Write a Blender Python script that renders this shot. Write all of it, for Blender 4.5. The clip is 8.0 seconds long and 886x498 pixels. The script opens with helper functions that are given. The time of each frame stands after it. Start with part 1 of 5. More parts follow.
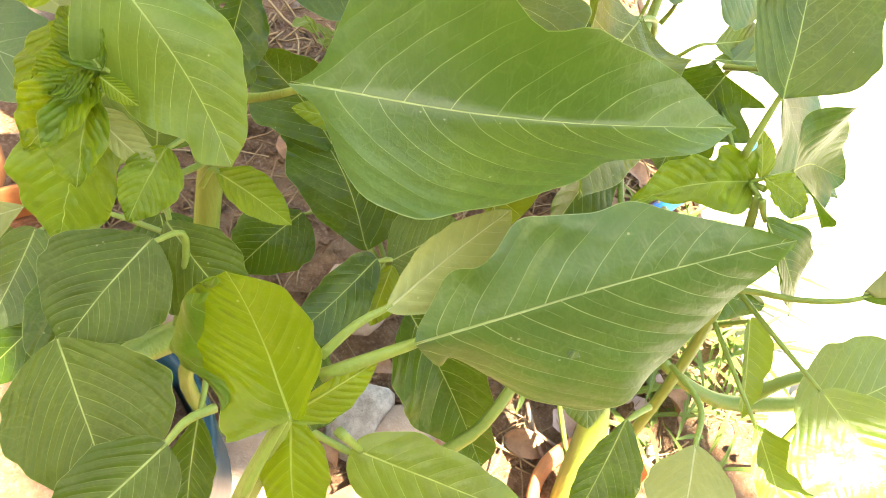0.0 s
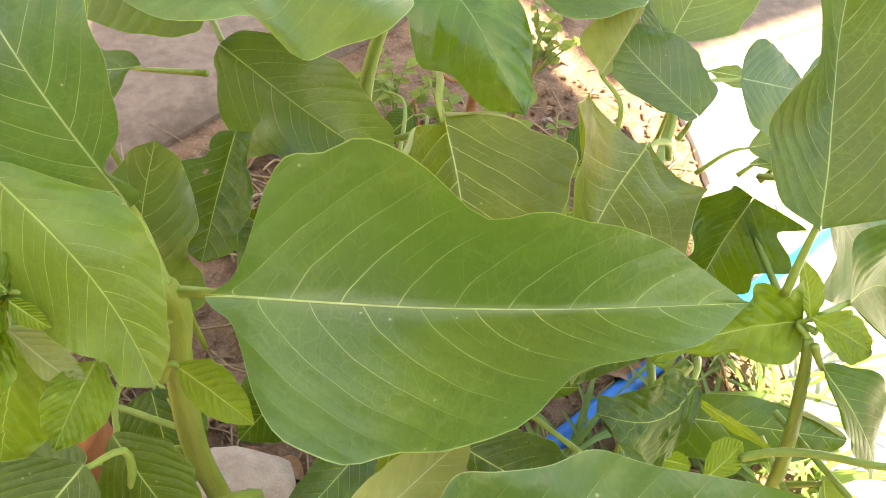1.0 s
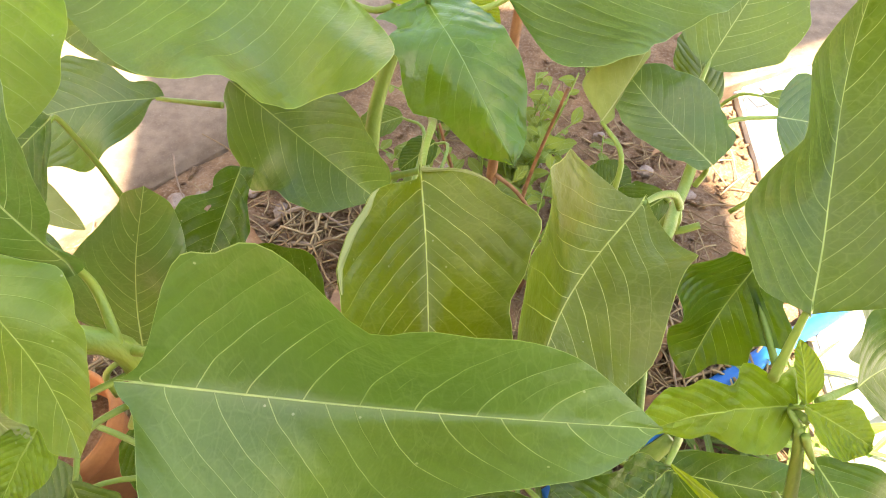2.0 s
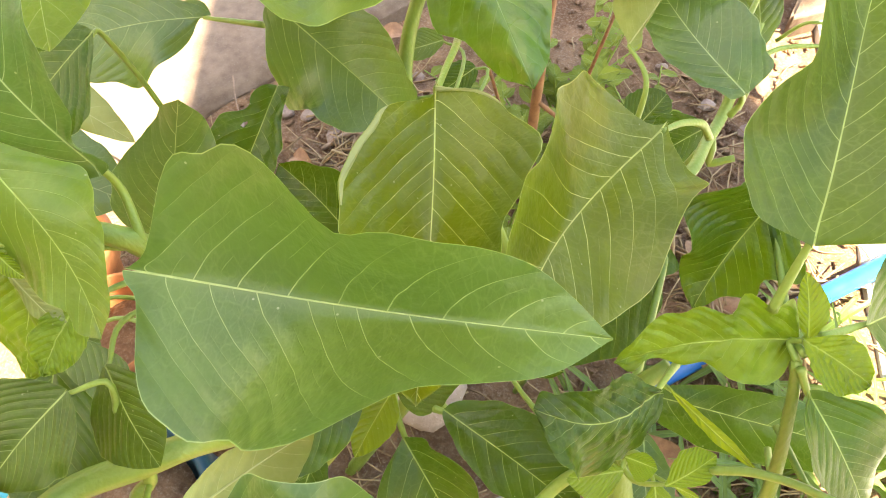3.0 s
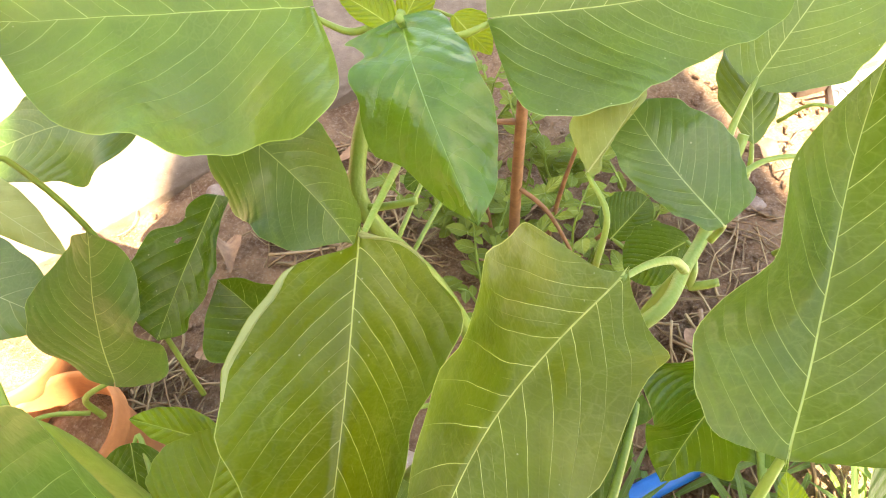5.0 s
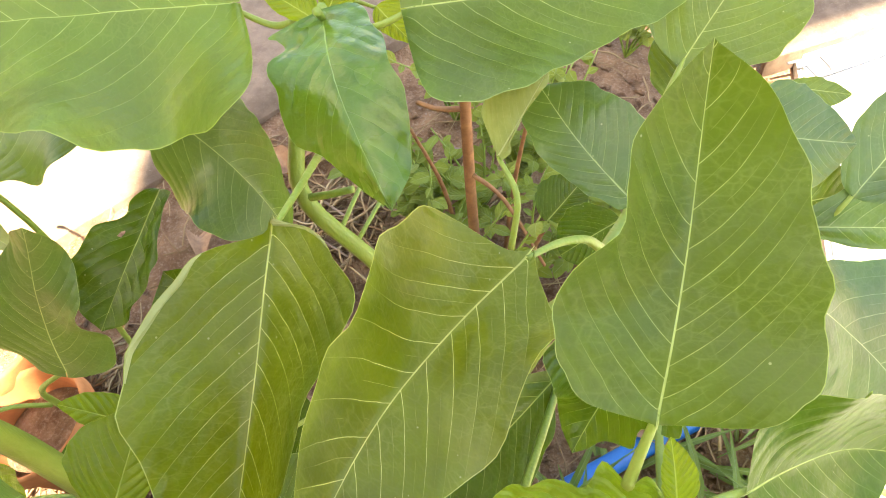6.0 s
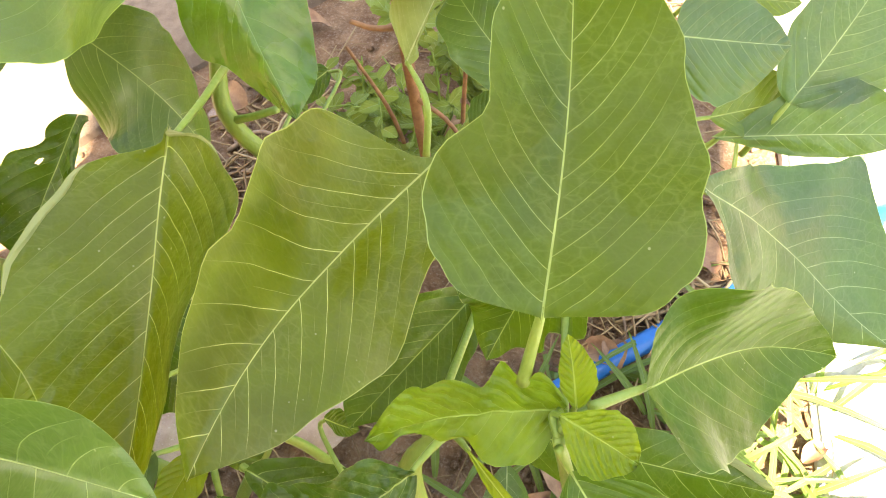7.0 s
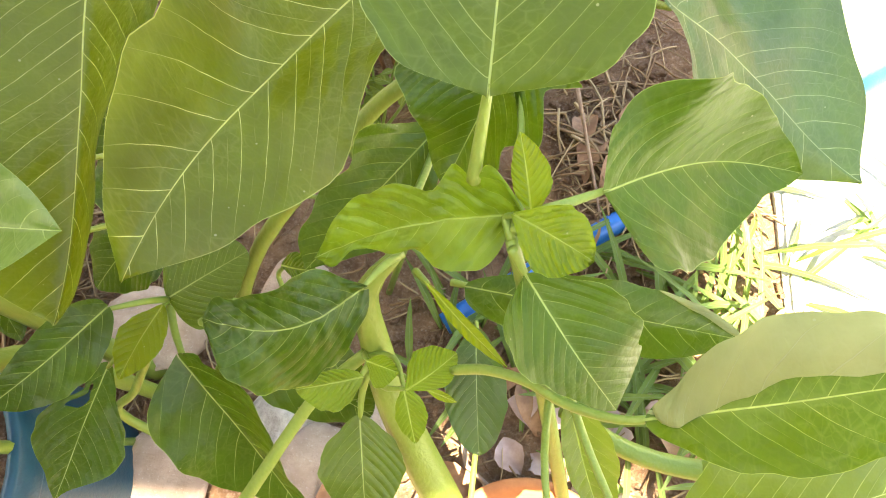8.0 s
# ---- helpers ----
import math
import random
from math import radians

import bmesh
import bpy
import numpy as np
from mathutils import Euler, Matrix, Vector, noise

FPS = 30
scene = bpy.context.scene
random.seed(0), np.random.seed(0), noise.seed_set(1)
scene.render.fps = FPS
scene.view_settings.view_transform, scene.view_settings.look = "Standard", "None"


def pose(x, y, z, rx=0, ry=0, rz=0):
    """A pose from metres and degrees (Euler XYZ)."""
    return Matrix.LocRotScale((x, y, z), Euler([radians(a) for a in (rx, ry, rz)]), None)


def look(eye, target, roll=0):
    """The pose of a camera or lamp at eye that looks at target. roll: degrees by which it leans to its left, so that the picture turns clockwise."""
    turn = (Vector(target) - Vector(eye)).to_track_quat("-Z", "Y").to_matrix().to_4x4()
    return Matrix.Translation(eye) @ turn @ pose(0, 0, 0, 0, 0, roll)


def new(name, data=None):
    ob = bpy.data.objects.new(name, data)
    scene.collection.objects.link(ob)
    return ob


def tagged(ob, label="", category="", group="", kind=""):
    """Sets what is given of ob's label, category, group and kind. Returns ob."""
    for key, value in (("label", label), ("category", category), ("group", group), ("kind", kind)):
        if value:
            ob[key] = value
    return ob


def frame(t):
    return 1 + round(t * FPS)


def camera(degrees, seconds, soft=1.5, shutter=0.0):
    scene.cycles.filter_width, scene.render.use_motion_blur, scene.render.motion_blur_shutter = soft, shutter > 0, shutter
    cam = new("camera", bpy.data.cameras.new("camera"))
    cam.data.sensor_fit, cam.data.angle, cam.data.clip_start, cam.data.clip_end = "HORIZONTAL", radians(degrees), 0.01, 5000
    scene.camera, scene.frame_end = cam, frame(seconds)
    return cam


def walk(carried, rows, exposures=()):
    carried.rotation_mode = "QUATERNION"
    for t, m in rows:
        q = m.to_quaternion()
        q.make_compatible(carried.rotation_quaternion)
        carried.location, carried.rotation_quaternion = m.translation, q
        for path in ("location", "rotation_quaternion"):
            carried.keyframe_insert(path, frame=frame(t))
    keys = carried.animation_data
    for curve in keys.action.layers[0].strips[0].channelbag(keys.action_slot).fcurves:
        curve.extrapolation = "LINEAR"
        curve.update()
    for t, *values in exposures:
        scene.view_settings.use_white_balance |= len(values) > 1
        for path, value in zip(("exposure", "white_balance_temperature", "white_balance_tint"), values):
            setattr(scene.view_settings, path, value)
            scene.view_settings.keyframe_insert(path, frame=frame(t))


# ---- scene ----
cam = camera(66.5, 8.0, 1.0)
EXPOSURE = (3.50, 8250.0, 10.0)
BRIGHTEN = [(0.0, 0.0), (1.0, -0.20), (2.5, -0.04), (3.5, 0.07), (4.5, 0.1), (6.0, 0.0), (8.0, 0.0)]
PATH = [
    (0, (-0.05759, 0.07409, 0.36687), (0.10069, 0.60342, -0.46665), 22.307),
    (0.5, (-0.04945, 0.08681, 0.37158), (0.06291, 0.69396, -0.41503), 13.298),
    (1, (-0.03343, 0.10910, 0.36318), (0.01079, 0.74601, -0.40648), 7.842),
    (1.2, (-0.02349, 0.11341, 0.36858), (-0.02608, 0.74528, -0.40649), 6.497),
    (2.3, (0.00333, 0.13410, 0.37706), (-0.10314, 0.72596, -0.42191), -0.928),
    (2.5, (0.00742, 0.13187, 0.37982), (-0.12873, 0.69839, -0.43290), -3.195),
    (2.7, (0.00991, 0.13164, 0.37928), (-0.14836, 0.68015, -0.44175), -4.596),
    (3, (0.01794, 0.12793, 0.37532), (-0.14911, 0.64414, -0.46469), -4.867),
    (3.5, (0.02363, 0.13013, 0.38045), (-0.15076, 0.63734, -0.46354), -4.168),
    (4, (0.02529, 0.13879, 0.37471), (-0.15037, 0.63508, -0.47550), -4.899),
    (4.5, (0.02946, 0.16030, 0.36439), (-0.14461, 0.66906, -0.47874), -3.427),
    (4.7, (0.02900, 0.17359, 0.36903), (-0.16341, 0.70770, -0.45420), -4.915),
    (5.8, (0.05453, 0.18392, 0.37568), (-0.15941, 0.71602, -0.44352), -9.529),
    (6, (0.05987, 0.18160, 0.37520), (-0.15455, 0.70070, -0.45219), -10.114),
    (6.2, (0.07114, 0.17501, 0.37718), (-0.15007, 0.66959, -0.46334), -12.274),
    (6.5, (0.07568, 0.17262, 0.37062), (-0.12348, 0.66621, -0.47596), -10.603),
    (7, (0.08393, 0.17966, 0.36285), (-0.11148, 0.63814, -0.50411), -12.233),
    (7.5, (0.09476, 0.16771, 0.34716), (-0.06695, 0.57040, -0.55378), -12.083),
    (7.8, (0.09483, 0.15853, 0.33766), (-0.05987, 0.54466, -0.57172), -11.800),
    (8, (0.09568, 0.15576, 0.34061), (-0.07060, 0.54511, -0.56535), -13.771),
]
walk(cam, [(t, look(eye, target, roll)) for t, eye, target, roll in PATH],
     [(t, EXPOSURE[0] + more, *EXPOSURE[1:]) for t, more in BRIGHTEN])

# ---- world, sun, exposure ----
SUN_WAY = Vector((0.28, -0.40, 1.0))      # towards the sun
world = bpy.data.worlds.new("sky")
scene.world = world
world.use_nodes = True
wn = world.node_tree.nodes
sky = wn.new("ShaderNodeTexSky")
sky.sky_type = "NISHITA"
sky.sun_disc = False
sky.sun_elevation = math.atan2(SUN_WAY.z, math.hypot(SUN_WAY.x, SUN_WAY.y))
sky.sun_rotation = math.atan2(SUN_WAY.x, SUN_WAY.y)
wn["Background"].inputs["Strength"].default_value = 0.09
world.node_tree.links.new(sky.outputs["Color"], wn["Background"].inputs["Color"])
sun = new("sun", bpy.data.lights.new("sun", "SUN"))
sun.data.energy = 5.0
sun.data.angle = radians(0.53)
sun.data.color = (1.0, 0.95, 0.86)
sun.matrix_basis = look(SUN_WAY, (0, 0, 0))


# ---- materials ----
class Nodes:
    """Short way to wire a node material."""

    def __init__(self, name):
        self.mat = bpy.data.materials.new(name)
        self.mat.use_nodes = True
        self.tree = self.mat.node_tree
        self.bsdf = self.tree.nodes["Principled BSDF"]
        self.out = self.tree.nodes["Material Output"]

    def put(self, socket, value):
        if hasattr(value, "is_output"):
            self.tree.links.new(value, socket)
        else:
            socket.default_value = value

    def math(self, op, a, b=0.0, c=0.0):
        n = self.tree.nodes.new("ShaderNodeMath")
        n.operation = op
        for s, v in zip(n.inputs, (a, b, c)):
            self.put(s, v)
        return n.outputs[0]

    def mix(self, fac, a, b, blend="MIX"):
        n = self.tree.nodes.new("ShaderNodeMix")
        n.data_type = "RGBA"
        n.blend_type = blend
        for i, v in ((0, fac), (6, a), (7, b)):
            self.put(n.inputs[i], v if hasattr(v, "is_output") or i == 0 else (*v, 1.0))
        return n.outputs[2]

    def ramp(self, v, lo, hi, a=0.0, b=1.0):
        n = self.tree.nodes.new("ShaderNodeMapRange")
        n.interpolation_type = "SMOOTHSTEP"
        for s, w in zip(n.inputs, (v, lo, hi, a, b)):
            self.put(s, w)
        return n.outputs[0]

    def coords(self, kind="Object"):
        return self.tree.nodes.new("ShaderNodeTexCoord").outputs[kind]

    def noise(self, scale, detail=4.0, rough=0.55, at=None):
        n = self.tree.nodes.new("ShaderNodeTexNoise")
        self.put(n.inputs["Vector"], at or self.coords())
        n.inputs["Scale"].default_value, n.inputs["Detail"].default_value = scale, detail
        n.inputs["Roughness"].default_value = rough
        return n.outputs["Fac"]

    def cells(self, scale, out="Distance", at=None):
        n = self.tree.nodes.new("ShaderNodeTexVoronoi")
        self.put(n.inputs["Vector"], at or self.coords())
        n.inputs["Scale"].default_value = scale
        return n.outputs[out]

    def random(self):
        return self.tree.nodes.new("ShaderNodeObjectInfo").outputs["Random"]

    def island(self):
        return self.tree.nodes.new("ShaderNodeNewGeometry").outputs["Random Per Island"]

    def bump(self, height, distance, strength=1.0):
        n = self.tree.nodes.new("ShaderNodeBump")
        n.inputs["Strength"].default_value, n.inputs["Distance"].default_value = strength, distance
        self.put(n.inputs["Height"], height)
        self.put(self.bsdf.inputs["Normal"], n.outputs[0])
        return n.outputs[0]

    def finish(self, colour, rough=0.6, specular=0.4, metal=0.0):
        self.put(self.bsdf.inputs["Base Color"], colour if hasattr(colour, "is_output") else (*colour, 1))
        self.put(self.bsdf.inputs["Roughness"], rough)
        self.bsdf.inputs["Specular IOR Level"].default_value = specular
        self.bsdf.inputs["Metallic"].default_value = metal
        return self.mat


def leaf_material(name, face, fresh, vein, glow, through_share, rough, veins=8.6, vein_share=0.5, slope=0.95, gloss=0.24, bow=0.45, relief=1.0):
    """A blade with a pale midrib, arched side veins, mottling and light that shines through."""
    m = Nodes(name)
    uv = m.tree.nodes.new("ShaderNodeUVMap")
    uv.uv_map = "blade"
    sep = m.tree.nodes.new("ShaderNodeSeparateXYZ")
    m.put(sep.inputs[0], uv.outputs[0])
    u, v = sep.outputs[0], m.math("SUBTRACT", m.math("MULTIPLY", sep.outputs[1], 2.0), 1.0)
    uv2 = m.tree.nodes.new("ShaderNodeUVMap")
    uv2.uv_map = "metres"
    sep2 = m.tree.nodes.new("ShaderNodeSeparateXYZ")
    m.put(sep2.inputs[0], uv2.outputs[0])
    lateral = m.math("ABSOLUTE", m.math("SUBTRACT", sep2.outputs[1], 0.5))
    a = m.math("ABSOLUTE", v)
    wob = m.math("MULTIPLY", m.math("SUBTRACT", m.noise(60, 2), 0.5), 0.026)
    side = m.math("MULTIPLY", m.math("SIGN", v), 0.022)
    rnd = m.random()
    # side veins climb outwards and bend towards the tip
    per_metre = m.math("DIVIDE", u, m.math("MAXIMUM", sep2.outputs[0], 0.0001))
    climb = m.math("MULTIPLY", m.math("MULTIPLY", lateral, per_metre), m.math("MULTIPLY_ADD", a, slope * bow, slope * (1.1 - 0.5 * bow)))
    g = m.math("ADD", m.math("SUBTRACT", m.math("POWER", u, 0.88), climb), m.math("ADD", side, wob))
    saw = m.math("ABSOLUTE", m.math("SUBTRACT", m.math("FRACT", m.math("MULTIPLY", g, veins)), 0.5))
    thin = m.math("MULTIPLY_ADD", a, -0.009, 0.019)
    line = m.ramp(saw, m.math("MULTIPLY", thin, 0.35), thin, 1.0, 0.0)
    line = m.math("MULTIPLY", line, m.ramp(a, 0.40, 0.98, 1.0, 0.15))
    line = m.math("MULTIPLY", line, m.ramp(m.noise(230, 2), 0.30, 0.62, 0.50, 1.0))
    halo = m.math("MULTIPLY", m.ramp(saw, 0.0, 0.11, 1.0, 0.0), m.ramp(a, 0.2, 0.9, 1.0, 0.3))
    # weaker veins half way between, broken and fading out
    half_saw = m.math("ABSOLUTE", m.math("SUBTRACT", m.math("FRACT", m.math("MULTIPLY_ADD", g, veins * 2.0, 0.5)), 0.5))
    weak = m.math("MULTIPLY", m.ramp(half_saw, 0.008, 0.03, 1.0, 0.0), m.ramp(a, 0.25, 0.9, 0.30, 0.05))
    weak = m.math("MULTIPLY", weak, m.ramp(m.noise(110, 2), 0.42, 0.60, 0.0, 1.0))
    rib_w = m.math("MULTIPLY_ADD", u, -0.00030, 0.00040)
    rib = m.ramp(lateral, m.math("MULTIPLY", rib_w, 0.4), rib_w, 1.0, 0.0)
    rib_halo = m.ramp(lateral, rib_w, m.math("MULTIPLY_ADD", rib_w, 3.5, 0.0004), 1.0, 0.0)
    # fine net between the side veins
    bent = m.tree.nodes.new("ShaderNodeMapping")
    m.put(bent.inputs["Vector"], uv2.outputs[0])
    bent.inputs["Rotation"].default_value = (0.0, 0.0, 0.5)
    bent.inputs["Scale"].default_value = (1.0, 0.62, 1.0)
    mesh = 0.0
    for scale, weight in ((330.0, 1.0), (700.0, 0.6)):
        net = m.tree.nodes.new("ShaderNodeTexVoronoi")
        net.feature = "DISTANCE_TO_EDGE"
        m.put(net.inputs["Vector"], bent.outputs[0])
        net.inputs["Scale"].default_value = scale
        mesh = m.math("ADD", mesh, m.ramp(net.outputs["Distance"], 0.0, 0.10, weight, 0.0))
    lines = m.math("MAXIMUM", m.math("MULTIPLY", rib, m.ramp(m.noise(190, 2), 0.3, 0.7, 0.55, 0.85)), m.math("MULTIPLY", line, vein_share))
    lines = m.math("MAXIMUM", lines, m.math("MULTIPLY", weak, vein_share))
    lines = m.math("MAXIMUM", lines, m.math("MULTIPLY", mesh, m.ramp(m.noise(60, 2), 0.35, 0.65, 0.014, 0.060)))
    lines = m.math("MAXIMUM", lines, m.math("MULTIPLY", m.math("MAXIMUM", halo, rib_halo), 0.06))
    blotch = m.noise(28, 3)
    patch = m.noise(95, 4, 0.6)
    grain = m.noise(420, 3)
    base = m.mix(m.ramp(blotch, 0.34, 0.66, 0.0, 1.0), m.mix(0.30, face, (0.0, 0.0, 0.0)), fresh)
    base = m.mix(m.ramp(patch, 0.46, 0.70, 0.0, 0.45), base, m.mix(0.45, face, (0.0, 0.0, 0.0)))
    # shade of the quilting put into the colour: patchily darker between side veins
    between = m.math("MULTIPLY", m.ramp(saw, 0.10, 0.45), m.ramp(m.noise(45, 3), 0.38, 0.62, 0.0, 0.32))
    base = m.mix(between, base, m.mix(0.5, face, (0.0, 0.0, 0.0)))
    base = m.mix(m.math("MULTIPLY", rnd, 0.35), base, fresh)
    # freckles where insects fed
    spot = m.tree.nodes.new("ShaderNodeTexVoronoi")
    m.put(spot.inputs["Vector"], m.coords())
    spot.inputs["Scale"].default_value = 190
    few = m.math("GREATER_THAN", m.noise(23, 1), 0.50)
    dots = m.math("MULTIPLY", m.ramp(spot.outputs["Distance"], 0.04, 0.07, 1.0, 0.0), few)
    colour = m.mix(lines, base, vein)
    colour = m.mix(m.math("MULTIPLY", m.ramp(a, 0.990, 0.996), 0.60), colour, vein)
    colour = m.mix(m.math("MULTIPLY", dots, 0.55), colour, (0.42, 0.45, 0.25))
    colour = m.mix(m.math("MULTIPLY", grain, 0.10), colour, (0.03, 0.06, 0.01))
    quilt = m.math("MULTIPLY", m.ramp(saw, 0.0, 0.40), m.ramp(a, 0.0, 0.25))
    h = m.math("ADD", m.math("MULTIPLY", quilt, m.ramp(m.noise(55, 3), 0.3, 0.7, 0.03 * relief, 0.32 * relief)), m.math("MULTIPLY", grain, 0.05))
    h = m.math("ADD", h, m.math("MULTIPLY", lines, -0.35))
    h = m.math("ADD", h, m.math("MULTIPLY", patch, 0.9))
    blister = m.tree.nodes.new("ShaderNodeTexVoronoi")
    blister.feature = "SMOOTH_F1"
    m.put(blister.inputs["Vector"], m.coords())
    blister.inputs["Scale"].default_value = 210
    h = m.math("ADD", h, m.math("MULTIPLY", blister.outputs["Distance"], -0.30))
    normal = m.bump(h, 0.0011, 0.75)
    m.finish(colour, m.math("MULTIPLY_ADD", blotch, 0.26, rough - 0.13), gloss)
    tr = m.tree.nodes.new("ShaderNodeBsdfTranslucent")
    m.put(tr.inputs["Color"], m.mix(lines, m.mix(blotch, glow, [c * 0.75 for c in glow]), [c * 0.8 for c in vein]))
    m.put(tr.inputs["Normal"], normal)
    both = m.tree.nodes.new("ShaderNodeMixShader")
    both.inputs[0].default_value = through_share
    m.put(both.inputs[1], m.bsdf.outputs[0])
    m.put(both.inputs[2], tr.outputs[0])
    m.put(m.out.inputs["Surface"], both.outputs[0])
    return m.mat


VEINS = {"young": (9.0, 0.9), "fresh": (9.0, 0.9), "olive": (9.6, 1.15), "deep": (9.0, 1.1)}
LEAF = {
    "mature": leaf_material("leaf_mature", (0.040, 0.092, 0.008), (0.070, 0.130, 0.008), (0.42, 0.52, 0.16), (0.28, 0.42, 0.02), 0.24, 0.40, 8.6, 0.80, gloss=0.42),
    "teal": leaf_material("leaf_bluish", (0.028, 0.086, 0.020), (0.050, 0.116, 0.018), (0.38, 0.50, 0.20), (0.22, 0.38, 0.04), 0.24, 0.38, 8.6, 0.75, gloss=0.50),
    "olive": leaf_material("leaf_olive", (0.048, 0.086, 0.003), (0.084, 0.126, 0.004), (0.56, 0.62, 0.18), (0.30, 0.40, 0.01), 0.28, 0.34, 9.6, 1.0, 1.15, 0.34),
    "deep": leaf_material("leaf_deep", (0.046, 0.106, 0.022), (0.074, 0.138, 0.019), (0.42, 0.53, 0.18), (0.22, 0.38, 0.03), 0.22, 0.40, 9.0, 0.70, 1.0, 0.60, 1.1),
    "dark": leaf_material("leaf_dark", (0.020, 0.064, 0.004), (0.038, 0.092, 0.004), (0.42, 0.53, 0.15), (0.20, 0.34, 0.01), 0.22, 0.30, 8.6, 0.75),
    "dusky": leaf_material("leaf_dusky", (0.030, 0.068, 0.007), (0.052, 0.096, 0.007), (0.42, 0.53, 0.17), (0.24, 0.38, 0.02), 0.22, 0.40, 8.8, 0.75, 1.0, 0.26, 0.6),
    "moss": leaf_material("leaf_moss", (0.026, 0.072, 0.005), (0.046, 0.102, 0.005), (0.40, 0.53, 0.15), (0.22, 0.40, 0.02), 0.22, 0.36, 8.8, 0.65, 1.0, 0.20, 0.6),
    "glossy": leaf_material("leaf_glossy", (0.034, 0.104, 0.010), (0.064, 0.150, 0.010), (0.28, 0.42, 0.12), (0.26, 0.44, 0.02), 0.24, 0.25, 8.6, 0.5, gloss=0.5),
    "light": leaf_material("leaf_light", (0.072, 0.150, 0.024), (0.106, 0.190, 0.020), (0.44, 0.56, 0.14), (0.38, 0.52, 0.04), 0.28, 0.40, 8.6, 0.80, gloss=0.42),
    "young": leaf_material("leaf_young", (0.090, 0.175, 0.006), (0.148, 0.235, 0.007), (0.42, 0.52, 0.10), (0.46, 0.60, 0.02), 0.32, 0.34, 9.0, 0.55, 0.9, relief=1.8),
    "fresh": leaf_material("leaf_fresh", (0.080, 0.165, 0.012), (0.124, 0.220, 0.013), (0.40, 0.52, 0.12), (0.40, 0.56, 0.02), 0.28, 0.34, 9.0, 0.55, 0.9, relief=1.8),
    "pale": leaf_material("leaf_pale", (0.200, 0.270, 0.095), (0.270, 0.330, 0.130), (0.48, 0.53, 0.26), (0.40, 0.48, 0.08), 0.30, 0.60),
    "underside": leaf_material("leaf_underside", (0.31, 0.34, 0.12), (0.42, 0.44, 0.17), (0.52, 0.53, 0.26), (0.50, 0.54, 0.16), 0.30, 0.65),
}


def stalk_material():
    m = Nodes("green_stalk")
    at = m.coords()
    long = m.tree.nodes.new("ShaderNodeMapping")
    m.put(long.inputs["Vector"], at)
    long.inputs["Scale"].default_value = (1, 1, 0.12)
    ribs = m.noise(900, 2, at=long.outputs[0])
    c = m.mix(m.noise(40, 3), (0.120, 0.190, 0.018), (0.195, 0.265, 0.032))
    c = m.mix(m.math("MULTIPLY", ribs, 0.40), c, (0.30, 0.38, 0.11))
    m.bump(ribs, 0.0006, 0.5)
    m.bsdf.inputs["Subsurface Weight"].default_value = 0.15
    m.bsdf.inputs["Subsurface Radius"].default_value = (0.002, 0.003, 0.001)
    return m.finish(c, 0.45, 0.4)


def soil_material():
    m = Nodes("soil")
    clods = m.noise(38, 8, 0.7)
    fine = m.noise(420, 6, 0.7)
    c = m.mix(m.ramp(clods, 0.35, 0.7), (0.165, 0.090, 0.050), (0.380, 0.232, 0.140))
    c = m.mix(m.math("MULTIPLY", m.ramp(fine, 0.45, 0.75), 0.55), c, (0.52, 0.39, 0.30))
    c = m.mix(m.math("MULTIPLY", m.ramp(m.cells(260), 0.0, 0.22, 1.0, 0.0), 0.5), c, (0.42, 0.36, 0.31))
    h = m.math("ADD", m.math("MULTIPLY", clods, 0.8), m.math("MULTIPLY", fine, 0.5))
    m.bump(h, 0.012, 0.9)
    return m.finish(c, 0.92, 0.15)


def stone_material(name, light, dark, speck, scale=1.0):
    m = Nodes(name)
    n = m.noise(70 * scale, 8, 0.65)
    f = m.noise(700 * scale, 4, 0.7)
    c = m.mix(m.ramp(n, 0.3, 0.72), dark, light)
    c = m.mix(m.math("MULTIPLY", m.ramp(f, 0.58, 0.7), 0.6), c, speck)
    c = m.mix(m.math("MULTIPLY", m.random(), 0.3), c, dark)
    m.bump(m.math("ADD", n, m.math("MULTIPLY", f, 0.4)), 0.004, 0.7)
    return m.finish(c, 0.88, 0.25)


def plain_material(name, light, dark, rough, bumps=0.0004, scale=60, specular=0.4):
    m = Nodes(name)
    n = m.noise(scale, 6, 0.62)
    f = m.noise(scale * 9, 4, 0.6)
    c = m.mix(m.ramp(n, 0.3, 0.7), dark, light)
    c = m.mix(m.math("MULTIPLY", f, 0.25), c, [x * 0.6 for x in dark])
    m.bump(m.math("ADD", n, m.math("MULTIPLY", f, 0.5)), bumps, 0.7)
    return m.finish(c, m.math("MULTIPLY_ADD", n, 0.2, rough - 0.1), specular)


def straw_material():
    m = Nodes("straw")
    c = m.mix(m.island(), (0.20, 0.115, 0.055), (0.46, 0.34, 0.19))
    c = m.mix(m.math("MULTIPLY", m.noise(200, 3), 0.5), c, (0.16, 0.09, 0.05))
    return m.finish(c, 0.75, 0.25)


